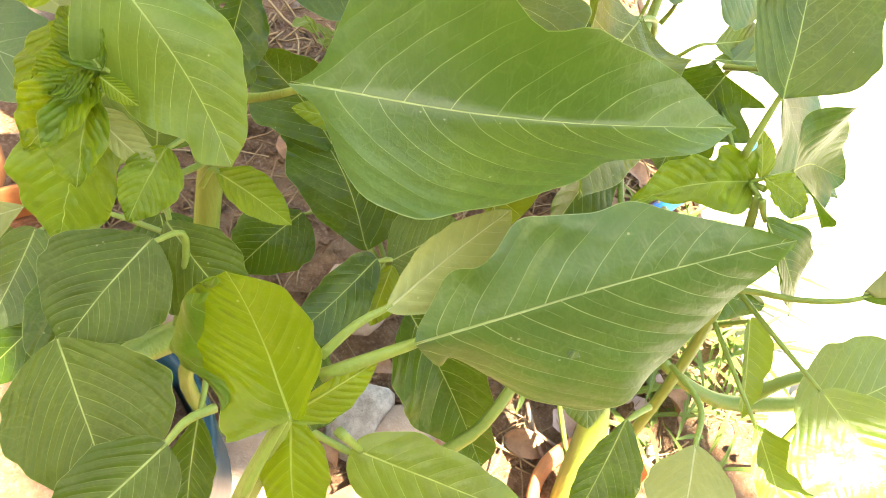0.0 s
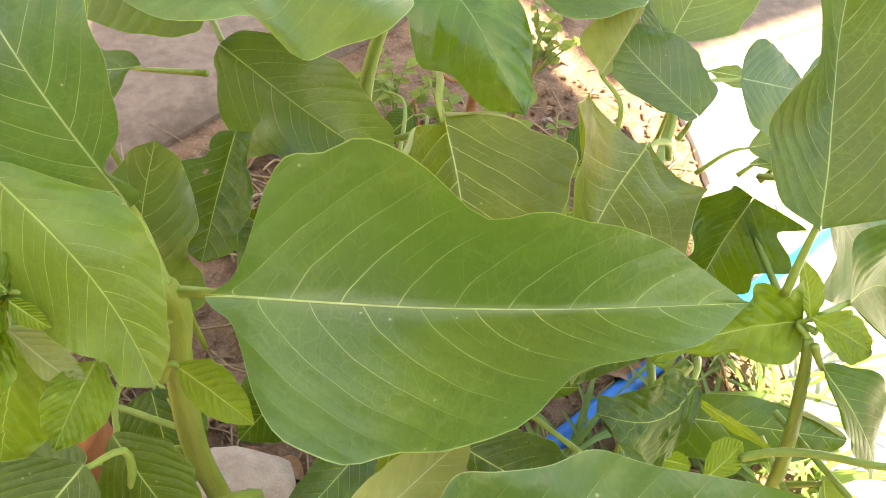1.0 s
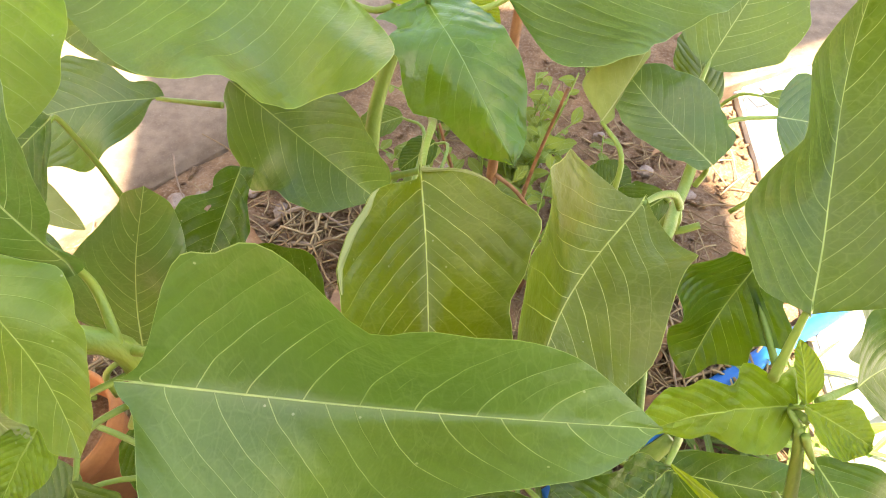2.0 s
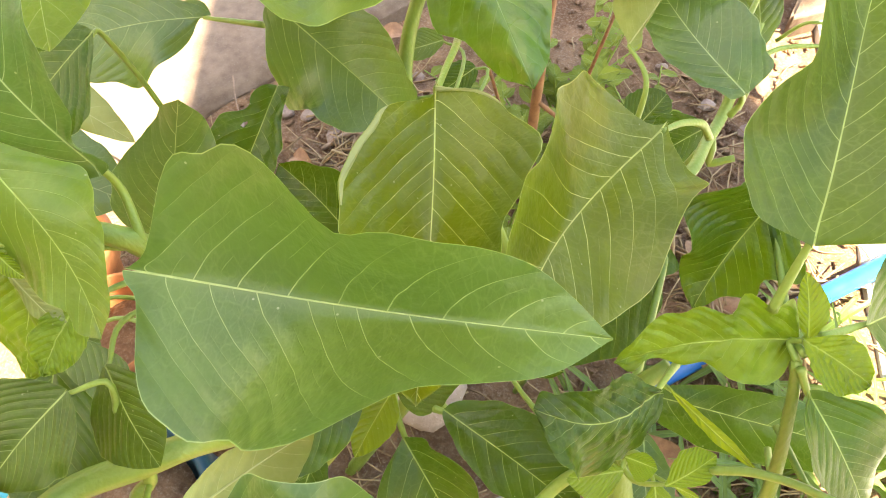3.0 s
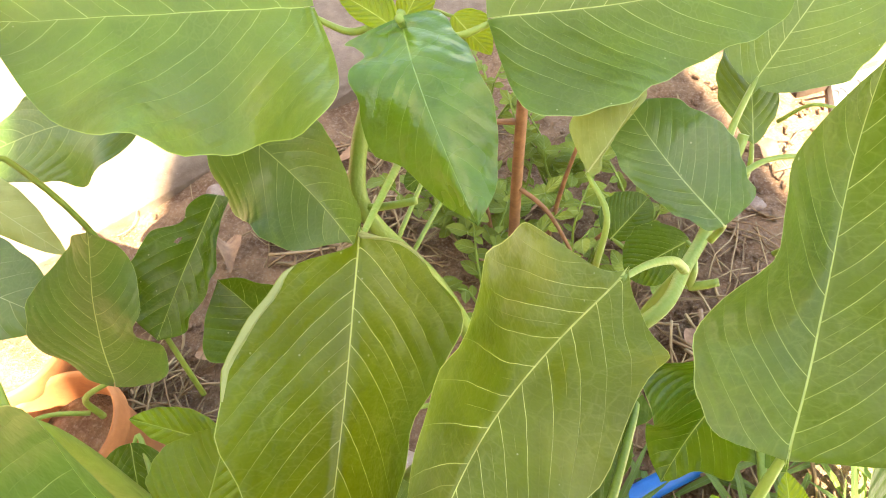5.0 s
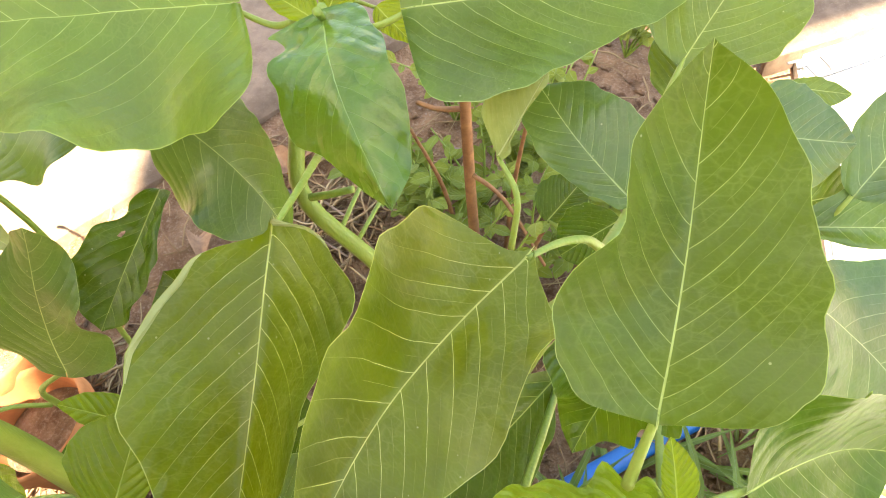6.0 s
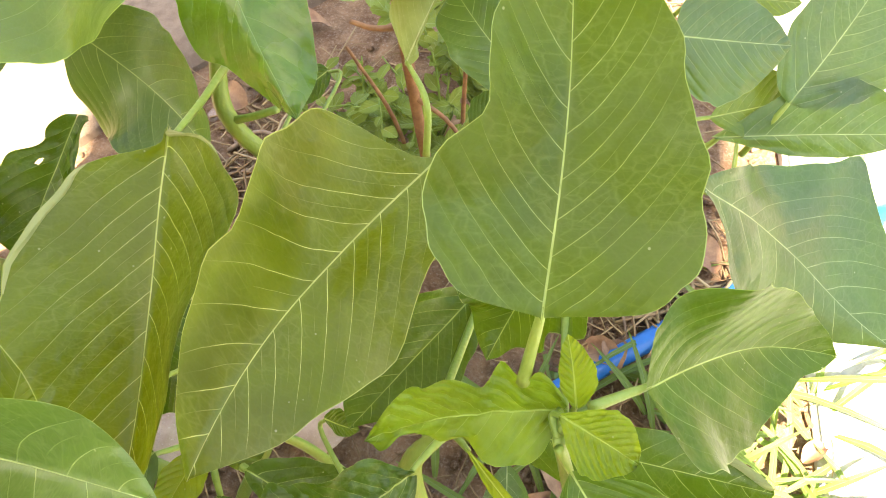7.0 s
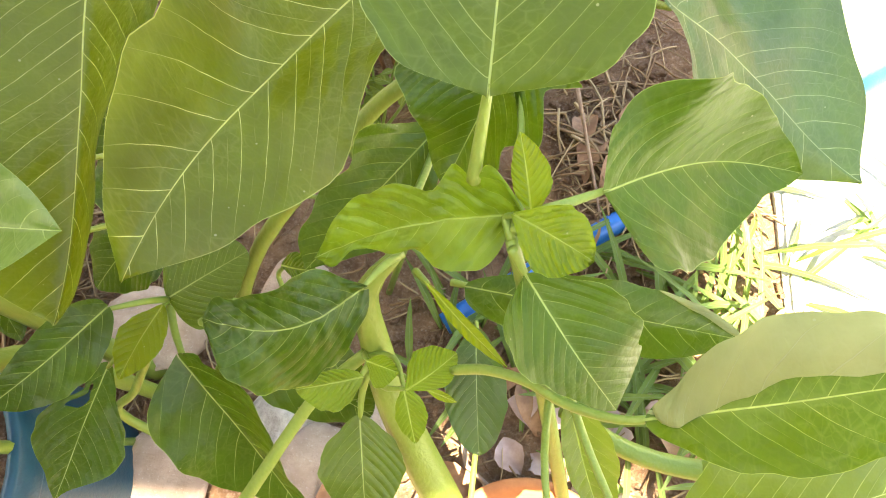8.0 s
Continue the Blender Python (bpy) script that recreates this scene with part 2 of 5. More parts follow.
STALK = stalk_material()
SOIL = soil_material()
CONCRETE = stone_material("concrete", (0.265, 0.195, 0.145), (0.160, 0.112, 0.080), (0.34, 0.28, 0.22))
PALE = stone_material("pale_concrete", (0.60, 0.575, 0.53), (0.44, 0.42, 0.385), (0.70, 0.68, 0.65))
GRANITE = stone_material("pale_stone", (0.62, 0.57, 0.50), (0.33, 0.28, 0.24), (0.12, 0.11, 0.10), 1.6)
RUBBLE = stone_material("pinkish_rubble", (0.56, 0.42, 0.33), (0.38, 0.27, 0.20), (0.66, 0.58, 0.50))
PEBBLE = stone_material("pebble", (0.40, 0.31, 0.26), (0.22, 0.15, 0.12), (0.5, 0.45, 0.4), 2.0)
TERRACOTTA = plain_material("terracotta", (0.56, 0.225, 0.085), (0.40, 0.145, 0.055), 0.75)
BLUE_POT = plain_material("blue_grey_plastic", (0.008, 0.070, 0.110), (0.005, 0.050, 0.085), 0.38)
BLUE = plain_material("bright_blue_plastic", (0.006, 0.150, 0.500), (0.004, 0.110, 0.400), 0.32)
BROWN = plain_material("dry_brown_stalk", (0.330, 0.165, 0.075), (0.190, 0.085, 0.040), 0.75, 0.0005, 140)
TWIG = plain_material("dry_twig", (0.36, 0.25, 0.18), (0.20, 0.13, 0.09), 0.8, 0.0004, 160)
PLASTER = plain_material("plaster", (0.48, 0.475, 0.46), (0.38, 0.375, 0.36), 0.9, 0.002, 20)
WIRE = plain_material("dull_wire", (0.16, 0.16, 0.17), (0.08, 0.08, 0.09), 0.45)
STRAW = straw_material()
DRY_LEAF = plain_material("dry_leaf", (0.40, 0.235, 0.135), (0.23, 0.12, 0.07), 0.8, 0.0008, 120)
PETAL = plain_material("faded_petal", (0.52, 0.40, 0.37), (0.36, 0.25, 0.23), 0.7, 0.0003, 90)
GRASS = leaf_material("grass_blade", (0.120, 0.205, 0.045), (0.200, 0.300, 0.080), (0.30, 0.40, 0.16), (0.34, 0.48, 0.08), 0.4, 0.45, 2.0)
WEED = leaf_material("weed_leaf", (0.150, 0.220, 0.035), (0.215, 0.290, 0.050), (0.34, 0.42, 0.14), (0.38, 0.46, 0.06), 0.4, 0.5, 5.0)


# ---- mesh helpers ----
def attach(ob, parent):
    """Parents ob, whose shape is in world metres."""
    if parent:
        ob.parent = parent
        ob.matrix_parent_inverse = Matrix.Translation(-parent.location)


def mesh_object(name, verts, faces, material, parent=None, label="", smooth=True):
    data = bpy.data.meshes.new(name)
    data.from_pydata([tuple(v) for v in verts], [], faces)
    data.materials.append(material)
    if smooth:
        data.polygons.foreach_set("use_smooth", [True] * len(data.polygons))
    ob = new(name, data)
    attach(ob, parent)
    if label:
        tagged(ob, label)
    return ob


def part(name, bm, material, parent, label=""):
    data = bpy.data.meshes.new(name)
    bm.to_mesh(data)
    bm.free()
    data.materials.append(material)
    data.polygons.foreach_set("use_smooth", [True] * len(data.polygons))
    ob = new(name, data)
    attach(ob, parent)
    if label:
        tagged(ob, label)
    return ob


def smooth_line(points, steps=5):
    """Points of a smooth curve through the given ones."""
    p = [Vector(q) for q in points]
    if len(p) < 3:
        return [p[0].lerp(p[-1], i / steps) for i in range(steps + 1)]
    p = [p[0] * 2 - p[1]] + p + [p[-1] * 2 - p[-2]]
    out = []
    for i in range(1, len(p) - 2):
        a, b, c, d = p[i - 1:i + 3]
        for k in range(steps):
            t = k / steps
            out.append(0.5 * (2 * b + (c - a) * t + (2 * a - 5 * b + 4 * c - d) * t * t + (3 * b - a - 3 * c + d) * t ** 3))
    return out + [p[-2]]


def tube_data(points, radii, sides=9, ribs=0.0, steps=5):
    line = smooth_line(points, steps)
    n = len(line)
    verts, faces = [], []
    side = None
    for i, q in enumerate(line):
        way = (line[min(i + 1, n - 1)] - line[max(i - 1, 0)]).normalized()
        if side is None:
            side = way.orthogonal().normalized()
        side = (side - way * side.dot(way)).normalized()
        other = way.cross(side)
        f = i / (n - 1) * (len(radii) - 1)
        k = min(int(f), len(radii) - 2)
        r = radii[k] + (radii[k + 1] - radii[k]) * (f - k)
        for j in range(sides):
            a = 2 * math.pi * j / sides
            rr = r * (1 + (ribs if j % 2 else -ribs))
            verts.append(q + side * math.cos(a) * rr + other * math.sin(a) * rr)
    for i in range(n - 1):
        for j in range(sides):
            a, b = i * sides + j, i * sides + (j + 1) % sides
            faces.append((a, b, b + sides, a + sides))
    faces.append(tuple(range(sides))[::-1])
    faces.append(tuple(range((n - 1) * sides, n * sides)))
    return verts, faces


def tube(name, points, radii, material, parent=None, label="", sides=9, ribs=0.0):
    verts, faces = tube_data(points, radii, sides, ribs)
    return mesh_object(name, verts, faces, material, parent, label)


def outline(shape, s):
    """Half width at s of a margin through a few (place, width) pairs."""
    pts = [(0.0, 0.0), *shape, (1.0, 0.0)]
    i = max(k for k in range(len(pts) - 1) if pts[k][0] <= s) if s < 1 else len(pts) - 2
    slope = []
    for k in range(len(pts)):
        a, b = pts[max(k - 1, 0)], pts[min(k + 1, len(pts) - 1)]
        slope.append((b[1] - a[1]) / (b[0] - a[0]))
    slope[0] = 1.6 * pts[1][1] / pts[1][0]
    (x0, y0), (x1, y1) = pts[i], pts[i + 1]
    h = x1 - x0
    t = (s - x0) / h
    return max(0.0, (1 + 2 * t) * (1 - t) ** 2 * y0 + t * (1 - t) ** 2 * h * slope[i] + t * t * (3 - 2 * t) * y1 + t * t * (t - 1) * h * slope[i + 1])


def spread(table, s):
    """Value at s of a smooth row of (place, value) pairs."""
    if s <= table[0][0]:
        return table[0][1]
    for (a, p), (b, q) in zip(table, table[1:]):
        if s <= b:
            t = (s - a) / (b - a)
            return p + (q - p) * t * t * (3 - 2 * t)
    return table[-1][1]


def blade_data(base, tip, face, wide_left, wide_right, peak_left, peak_right, arch, fold, wave, seed, rows=30, cols=8, curl=0.0, relief=1.0, plump=0.75, left=(), right=(), veins=8.6, slope=0.76, crumple=0.0, pucker=0.008, bend=0.0, lift_left=(), lift_right=()):
    """The sheet of one leaf: vertices, faces and the two coordinate maps."""
    rnd = random.Random(seed)
    base, tip = Vector(base), Vector(tip)
    way = tip - base
    size = way.length
    x = way / size
    z = Vector(face)
    z = (z - x * z.dot(x)).normalized()
    y = z.cross(x)
    p1, p2, p3 = (rnd.uniform(0, 6.28) for _ in range(3))
    sway = rnd.uniform(-0.02, 0.02) * size
    verts, uv, metric = [], [], []
    for i in range(rows + 1):
        s = i / rows
        s -= 0.11 * math.sin(2 * math.pi * s)
        mid = base + x * (s * size) + z * (arch * size * math.sin(math.pi * s)) - z * (curl * size * s ** 4) + y * ((sway + bend) * math.sin(math.pi * s))
        half = []
        for wide, peak, shape in ((wide_left, peak_left, left), (wide_right, peak_right, right)):
            if shape:
                f = outline(shape, s) / max(w for _, w in shape)
            else:
                k = math.log(0.5) / math.log(peak)
                f = max(0.0, math.sin(math.pi * min(1.0, s ** k))) ** plump
            f *= 1 + 0.025 * math.sin(s * 23 + p1) + 0.015 * math.sin(s * 41 + p2)
            off = bend * math.sin(math.pi * s) * (-1 if not half else 1)
            half.append(max(wide * f + off, 0.00025 if 0 < i < rows else 0.0002))
        for j in range(-cols, cols + 1):
            v = j / cols
            w = half[0] if v > 0 else half[1]
            a = abs(v)
            g = s ** 0.88 - a * w / size * slope * (0.88 + 0.45 * a) + (0.022 if v > 0 else -0.022)
            saw = abs((g * veins) % 1 - 0.5) * 2
            rise = lift_left if v > 0 else lift_right
            lift = (spread(rise, s) if rise else fold) * w * (a ** 1.4)
            lift += relief * pucker * size * (saw ** 0.5) * a * (1 - a) * 1.6
            lift += wave * size * a * a * math.sin(s * 9 + p1 + (1.5 if v > 0 else 0)) * math.sin(math.pi * s) ** 0.5
            lift += wave * 0.5 * size * a ** 3 * math.sin(s * 25 + p3)
            lift += 0.034 * size * math.sin(math.pi * min(1, s * 1.5)) * noise.noise((s * 3.2 + p1, v * 1.7 + p2, p3)) * (0.3 + a)
            if crumple:
                lift += crumple * (abs(noise.noise((s * 9 + p2, v * 4 + p1, p3))) + 0.5 * noise.noise((s * 17 + p3, v * 8, p1)))
            # the heel of the blade reaches back past the stalk's end
            back = -0.05 * size * a ** 0.8 * max(0.0, 1 - s * 9)
            verts.append(mid + y * (v * w) + z * lift + x * back)
            uv.append((s, v * 0.5 + 0.5))
            metric.append((s * size, 0.5 + v * w))
    faces = []
    m = 2 * cols + 1
    for i in range(rows):
        for j in range(m - 1):
            a = i * m + j
            faces.append((a, a + m, a + m + 1, a + 1))
    return verts, faces, uv, metric


def with_maps(ob, uv, metric):
    data = ob.data
    loops = np.empty(len(data.loops), dtype=np.int32)
    data.loops.foreach_get("vertex_index", loops)
    for name, values in (("blade", uv), ("metres", metric)):
        layer = data.uv_layers.new(name=name)
        layer.data.foreach_set("uv", np.array(values, dtype=np.float32)[loops].ravel())
    return ob


LEAF_ROWS = 46


def leaf(plant, tone, base, tip, face, wide_left, wide_right, peak_left, peak_right, fold, stalk=(), arch=0.03, wave=0.016, curl=0.0, plump=0.75, left=(), right=(), label="", crumple=0.0, holes=(), bend=0.0, lift_left=(), lift_right=(), seed=0):
    """One leaf of a plant: the blade, and its stalk as a part of it."""
    seed = seed or int(abs(base[0] * 7919 + base[1] * 104729 + base[2] * 1299709) * 1000)
    verts, faces, uv, metric = blade_data(base, tip, face, wide_left, wide_right, peak_left, peak_right, arch, fold, wave, seed, curl=curl,
                                          plump=plump, left=left, right=right, veins=VEINS.get(tone, (8.6, 0.95))[0], slope=VEINS.get(tone, (8.6, 0.95))[1],
                                          crumple=crumple, bend=bend, lift_left=lift_left, lift_right=lift_right, pucker=0.004 if tone in ("young", "fresh", "glossy") else 0.003, rows=150 if holes else LEAF_ROWS, cols=44 if holes else 8)
    for s, v, r in holes:
        faces = [f for f in faces if not any(math.hypot((uv[i][0] - s) / 1.4, (uv[i][1] * 2 - 1 - v) / 3.2) < r * (0.75 + 0.35 * math.sin(9 * uv[i][1] + 40 * uv[i][0])) for i in f)]
    ob = with_maps(mesh_object("leaf", verts, faces, LEAF[tone], plant, label), uv, metric)
    b, t = Vector(base), Vector(tip)
    if stalk:
        r = min(0.0012, 0.0007 + 0.007 * (t - b).length)
        tube("petiole", [b - Vector(face) * r * 0.6] + [Vector(q) for q in stalk], [r * 0.75, r, r * 1.15, r * 1.3], STALK, ob, sides=8, ribs=0.05)
    return ob


def rolled_margin(ob, side, start, end, width, tone="underside", label="pale rolled-in leaf edge"):
    """The edge of a leaf, rolled in so that its pale underside shows."""
    rows, m = LEAF_ROWS, 17
    co = [v.co.copy() for v in ob.data.vertices]
    verts, faces = [], []
    first, last = round(start * rows), round(end * rows)
    for i in range(first, last + 1):
        f = math.sin(math.pi * (i - first + 0.15) / (last - first + 0.3)) ** 0.6
        a, b = co[i * m + (m - 1 if side > 0 else 0)], co[i * m + (m - 3 if side > 0 else 2)]
        up = ((b - a).cross(co[(i + 1) * m] - co[i * m])).normalized() * (1 if side < 0 else -1)
        if up.z < 0:
            up = -up
        inward = (b - a).normalized()
        for k in range(5):
            q = k / 4
            verts.append(a + inward * width * f * q + up * (0.0004 + (0.0008 + 0.16 * width) * f * math.sin(q * 2.5)))
    for i in range(last - first):
        for k in range(4):
            n = i * 5 + k
            faces.append((n, n + 1, n + 6, n + 5))
    strip = mesh_object("rolled_edge", verts, faces, LEAF[tone], ob, label)
    place = [((first + n // 5) / rows, 0.95 - 0.1 * (n % 5)) for n in range(len(verts))]
    with_maps(strip, place, [(u * 0.09, 0.5 + 0.02 * v) for u, v in place])
    return ob


def plant_at(name, x, y, label):
    ob = new(name)
    ob.location = (x, y, 0)
    ob.empty_display_size = 0.02
    return tagged(ob, label, "plant", "amaranth plants in the bed")



# ---- the ground, the paving, and unseen panels and walls added to shape light ----
def ground_height(x, y):
    d = 0.010 * noise.noise((x * 7, y * 7, 0.3)) + 0.005 * noise.noise((x * 23, y * 23, 4.0)) + 0.0022 * noise.noise((x * 70, y * 70, 9.0))
    far = max(0.0, math.hypot(x, y - 0.3) - 0.9)
    return d * max(0.0, 1 - far) - 0.004


def ground_sheet():
    xs = sorted({round(v, 4) for v in [*np.linspace(-0.75, 0.75, 151), *np.linspace(0.8, 3, 12), *-np.linspace(0.8, 3, 12), 8, -8, 30, -30, 200, -200]})
    ys = sorted({round(v, 4) for v in [*np.linspace(-0.2, 1.15, 136), *np.linspace(1.2, 3, 10), *-np.linspace(0.3, 3, 12), 8, -8, 30, -30, 200, -200]})
    verts = [(x, y, ground_height(x, y)) for y in ys for x in xs]
    n = len(xs)
    faces = [(j * n + i, j * n + i + 1, (j + 1) * n + i + 1, (j + 1) * n + i) for j in range(len(ys) - 1) for i in range(n - 1)]
    return tagged(mesh_object("ground", verts, faces, SOIL), "reddish brown crumbly garden soil with litter", "ground", kind="structure")


ground_sheet()


def block(name, material, x, y, z, sx, sy, sz, turn=0.0, tilt=(0, 0), bevel=0.003, rough=0.0, cuts=0, parent=None, label="", seed=1, shear=0.0):
    """A worn block: bevelled, and roughened where it is cut finer."""
    bm = bmesh.new()
    bmesh.ops.create_cube(bm, size=1)
    bmesh.ops.scale(bm, vec=(sx, sy, sz), verts=bm.verts)
    bmesh.ops.bevel(bm, geom=bm.edges[:], offset=bevel, segments=2, affect="EDGES")
    if cuts:
        bmesh.ops.subdivide_edges(bm, edges=[e for e in bm.edges if e.calc_length() > 0.012], cuts=cuts, use_grid_fill=True)
        for v in bm.verts:
            n = noise.noise_vector(v.co * 30 + Vector((seed, 0, 0)))
            v.co += n * rough
    for v in bm.verts:
        v.co.x += shear * v.co.y
    bm.transform(pose(x, y, z, tilt[0], tilt[1], turn))
    return part(name, bm, material, parent, label)


# flat panel added overhead, out of view, its outline cut to shade the bed
def shade_panel():
    """A flat added panel with a broken outline, fitted to the wanted shadow."""
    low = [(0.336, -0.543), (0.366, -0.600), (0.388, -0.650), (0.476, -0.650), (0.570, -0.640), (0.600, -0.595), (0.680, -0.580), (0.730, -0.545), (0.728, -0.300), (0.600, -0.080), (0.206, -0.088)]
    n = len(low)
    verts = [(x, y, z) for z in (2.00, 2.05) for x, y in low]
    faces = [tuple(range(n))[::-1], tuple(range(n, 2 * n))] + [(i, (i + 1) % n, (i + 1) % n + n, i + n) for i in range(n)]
    return tagged(mesh_object("sun_blocker", verts, faces, PLASTER, smooth=False), "flat plastered shade panel on a post, added out of view", "roof", kind="structure")


# roof holds the added shade panel; the post only carries it
roof = shade_panel()
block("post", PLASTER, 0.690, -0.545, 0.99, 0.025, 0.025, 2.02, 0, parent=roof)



def shade_board(corners, low, high):
    """A straight board added out of view to shade the slab along the paving's edge."""
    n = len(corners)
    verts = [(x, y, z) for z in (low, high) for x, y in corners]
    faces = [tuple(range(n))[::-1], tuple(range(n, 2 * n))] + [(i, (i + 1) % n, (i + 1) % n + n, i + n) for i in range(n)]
    return mesh_object("shade_board", verts, faces, PLASTER, roof, smooth=False)


# second unseen blocker and its post, placed so the back slab lies in shade
shade_board([(0.711, -0.202), (0.950, -0.047), (0.950, 0.250), (0.590, 0.250), (0.590, -0.078), (0.640, -0.078)], 2.05, 2.08)
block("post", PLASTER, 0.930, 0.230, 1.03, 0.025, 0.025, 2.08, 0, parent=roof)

# plain walls added out of view, behind and beside the bed, to shape light
tagged(block("unseen_wall_south", PLASTER, 0.05, -0.80, 0.60, 2.3, 0.10, 1.24), "plain plastered wall added out of view on the south", "wall", kind="structure")
tagged(block("unseen_wall_west", PLASTER, -1.15, 0.30, 0.60, 0.10, 2.1, 1.24), "plain plastered wall added out of view on the west", "wall", kind="structure")

pavement = tagged(new("pavement"), "weathered grey concrete paving round the bed", "paving", kind="structure")
EDGE = math.degrees(math.atan2(0.054, 0.042))
block("slab", CONCRETE, -0.401, 0.587, -0.006, 0.79, 0.40, 0.03, EDGE, rough=0.0012, cuts=8, parent=pavement, bevel=0.004)
block("slab", CONCRETE, 0.494, 1.024, 0.003, 0.62, 0.34, 0.03, 32, shear=1.11, rough=0.0012, cuts=8, parent=pavement, bevel=0.004, seed=5)
block("slab", PALE, 0.520, 0.330, -0.006, 0.62, 0.92, 0.024, 4, rough=0.0010, cuts=8, parent=pavement, bevel=0.004, seed=9)

# ---- the amaranth plants ----
plant = plant_at("amaranth_plant", -0.1076, 0.2097, "tall amaranth with broad drooping green leaves")
tube("stem", [(-0.1288, 0.2166, 0.2443), (-0.1131, 0.2011, 0.2371), (-0.0931, 0.2056, 0.2214), (-0.0999, 0.2080, 0.1814), (-0.1062, 0.2068, 0.1216), (-0.1070, 0.2084, 0.0709), (-0.1073, 0.2091, 0.0314), (-0.1076, 0.2097, -0.0080)],
     (0.0016, 0.0024, 0.0033, 0.004, 0.0044, 0.0048, 0.005, 0.0055), STALK, plant, ribs=0.07, sides=12)
tube("stem", [(-0.0620, 0.1182, 0.2285), (-0.0646, 0.1136, 0.2166), (-0.0701, 0.1066, 0.1932), (-0.0784, 0.0967, 0.1374), (-0.0839, 0.0868, 0.0580), (-0.0934, 0.1360, -0.0060)],
     (0.0018, 0.0024, 0.003, 0.004, 0.0042, 0.0042), STALK, plant, ribs=0.07, sides=12)
tube("stem", [(-0.1120, 0.1366, 0.1803), (-0.1075, 0.1475, 0.1742), (-0.0935, 0.1582, 0.1720), (-0.0822, 0.1686, 0.1678), (-0.0776, 0.1818, 0.1417), (-0.0846, 0.1904, 0.1067), (-0.0938, 0.1981, -0.0060)],
     (0.0036, 0.004, 0.0042, 0.004, 0.0038, 0.0038, 0.0038), STALK, plant, ribs=0.07, sides=12)
tube("stem", [(-0.0929, 0.1592, 0.1713), (-0.0927, 0.1555, 0.1643), (-0.0978, 0.1500, 0.1441), (-0.1017, 0.1739, -0.0060)],
     (0.0026, 0.0022, 0.0024, 0.0024), STALK, plant, ribs=0.07, sides=12)
leaf(plant, "deep", (-0.0675, 0.1831, 0.2544), (0.0299, 0.1834, 0.2656), (-0.017, -0.432, 0.902), 0.0254, 0.0281, 0.4, 0.4, 0.0, [(-0.0829, 0.2027, 0.2261), (-0.0935, 0.2062, 0.2205)], arch=-0.0731, curl=0.0144, bend=0.00093, seed=1210, left=((0.015, 0.008), (0.05, 0.050), (0.11, 0.218), (0.2, 0.259), (0.34, 0.246), (0.5, 0.137), (0.65, 0.141), (0.8, 0.138), (0.92, 0.070)), right=((0.015, 0.024), (0.05, 0.060), (0.11, 0.215), (0.2, 0.287), (0.34, 0.265), (0.5, 0.239), (0.65, 0.131), (0.8, 0.098), (0.92, 0.062)), lift_left=((0.06, 0.678), (0.28, 0.958), (0.55, 1.886), (0.85, 0.353)), lift_right=((0.06, 0.434), (0.28, 0.529), (0.55, 1.522), (0.85, 0.818)))
leaf(plant, "teal", (-0.0361, 0.1298, 0.2455), (0.0223, 0.1437, 0.2793), (-0.104, -0.768, 0.632), 0.0174, 0.0287, 0.4, 0.4, 0.0, [(-0.0423, 0.1293, 0.2393), (-0.0564, 0.1250, 0.2315)], arch=0.0557, curl=-0.0594, bend=0.00225, seed=1158, holes=((.37, -.43, .018),), left=((0.015, 0.039), (0.05, 0.085), (0.11, 0.161), (0.2, 0.170), (0.34, 0.253), (0.5, 0.233), (0.65, 0.209), (0.8, 0.126), (0.92, 0.057)), right=((0.015, 0.118), (0.05, 0.098), (0.11, 0.227), (0.2, 0.321), (0.34, 0.416), (0.5, 0.398), (0.65, 0.278), (0.8, 0.175), (0.92, 0.078)), lift_left=((0.06, -0.471), (0.28, -0.424), (0.55, -0.319), (0.85, -0.306)), lift_right=((0.06, -0.517), (0.28, -0.352), (0.55, -0.324), (0.85, -0.393)))
rolled_margin(leaf(plant, "young", (-0.0616, 0.1167, 0.2312), (-0.0752, 0.1348, 0.2555), (-0.289, -0.784, 0.550), 0.0193, 0.0110, 0.4, 0.4, 0.0, [(-0.0653, 0.1112, 0.2210), (-0.0690, 0.1041, 0.2098)], arch=-0.0504, curl=-0.0693, bend=0.00035, seed=1224, left=((0.015, 0.277), (0.05, 0.302), (0.11, 0.335), (0.2, 0.377), (0.34, 0.558), (0.5, 0.582), (0.65, 0.506), (0.8, 0.407), (0.92, 0.236)), right=((0.015, 0.082), (0.05, 0.132), (0.11, 0.185), (0.2, 0.254), (0.34, 0.321), (0.5, 0.327), (0.65, 0.332), (0.8, 0.292), (0.92, 0.162)), lift_left=((0.06, 0.706), (0.28, 0.054), (0.55, 0.056), (0.85, -0.055)), lift_right=((0.06, 0.387), (0.28, 0.067), (0.55, 0.044), (0.85, 0.028))), 1, .25, .93, .0065, "fresh", "curled-over fresh green leaf edge")
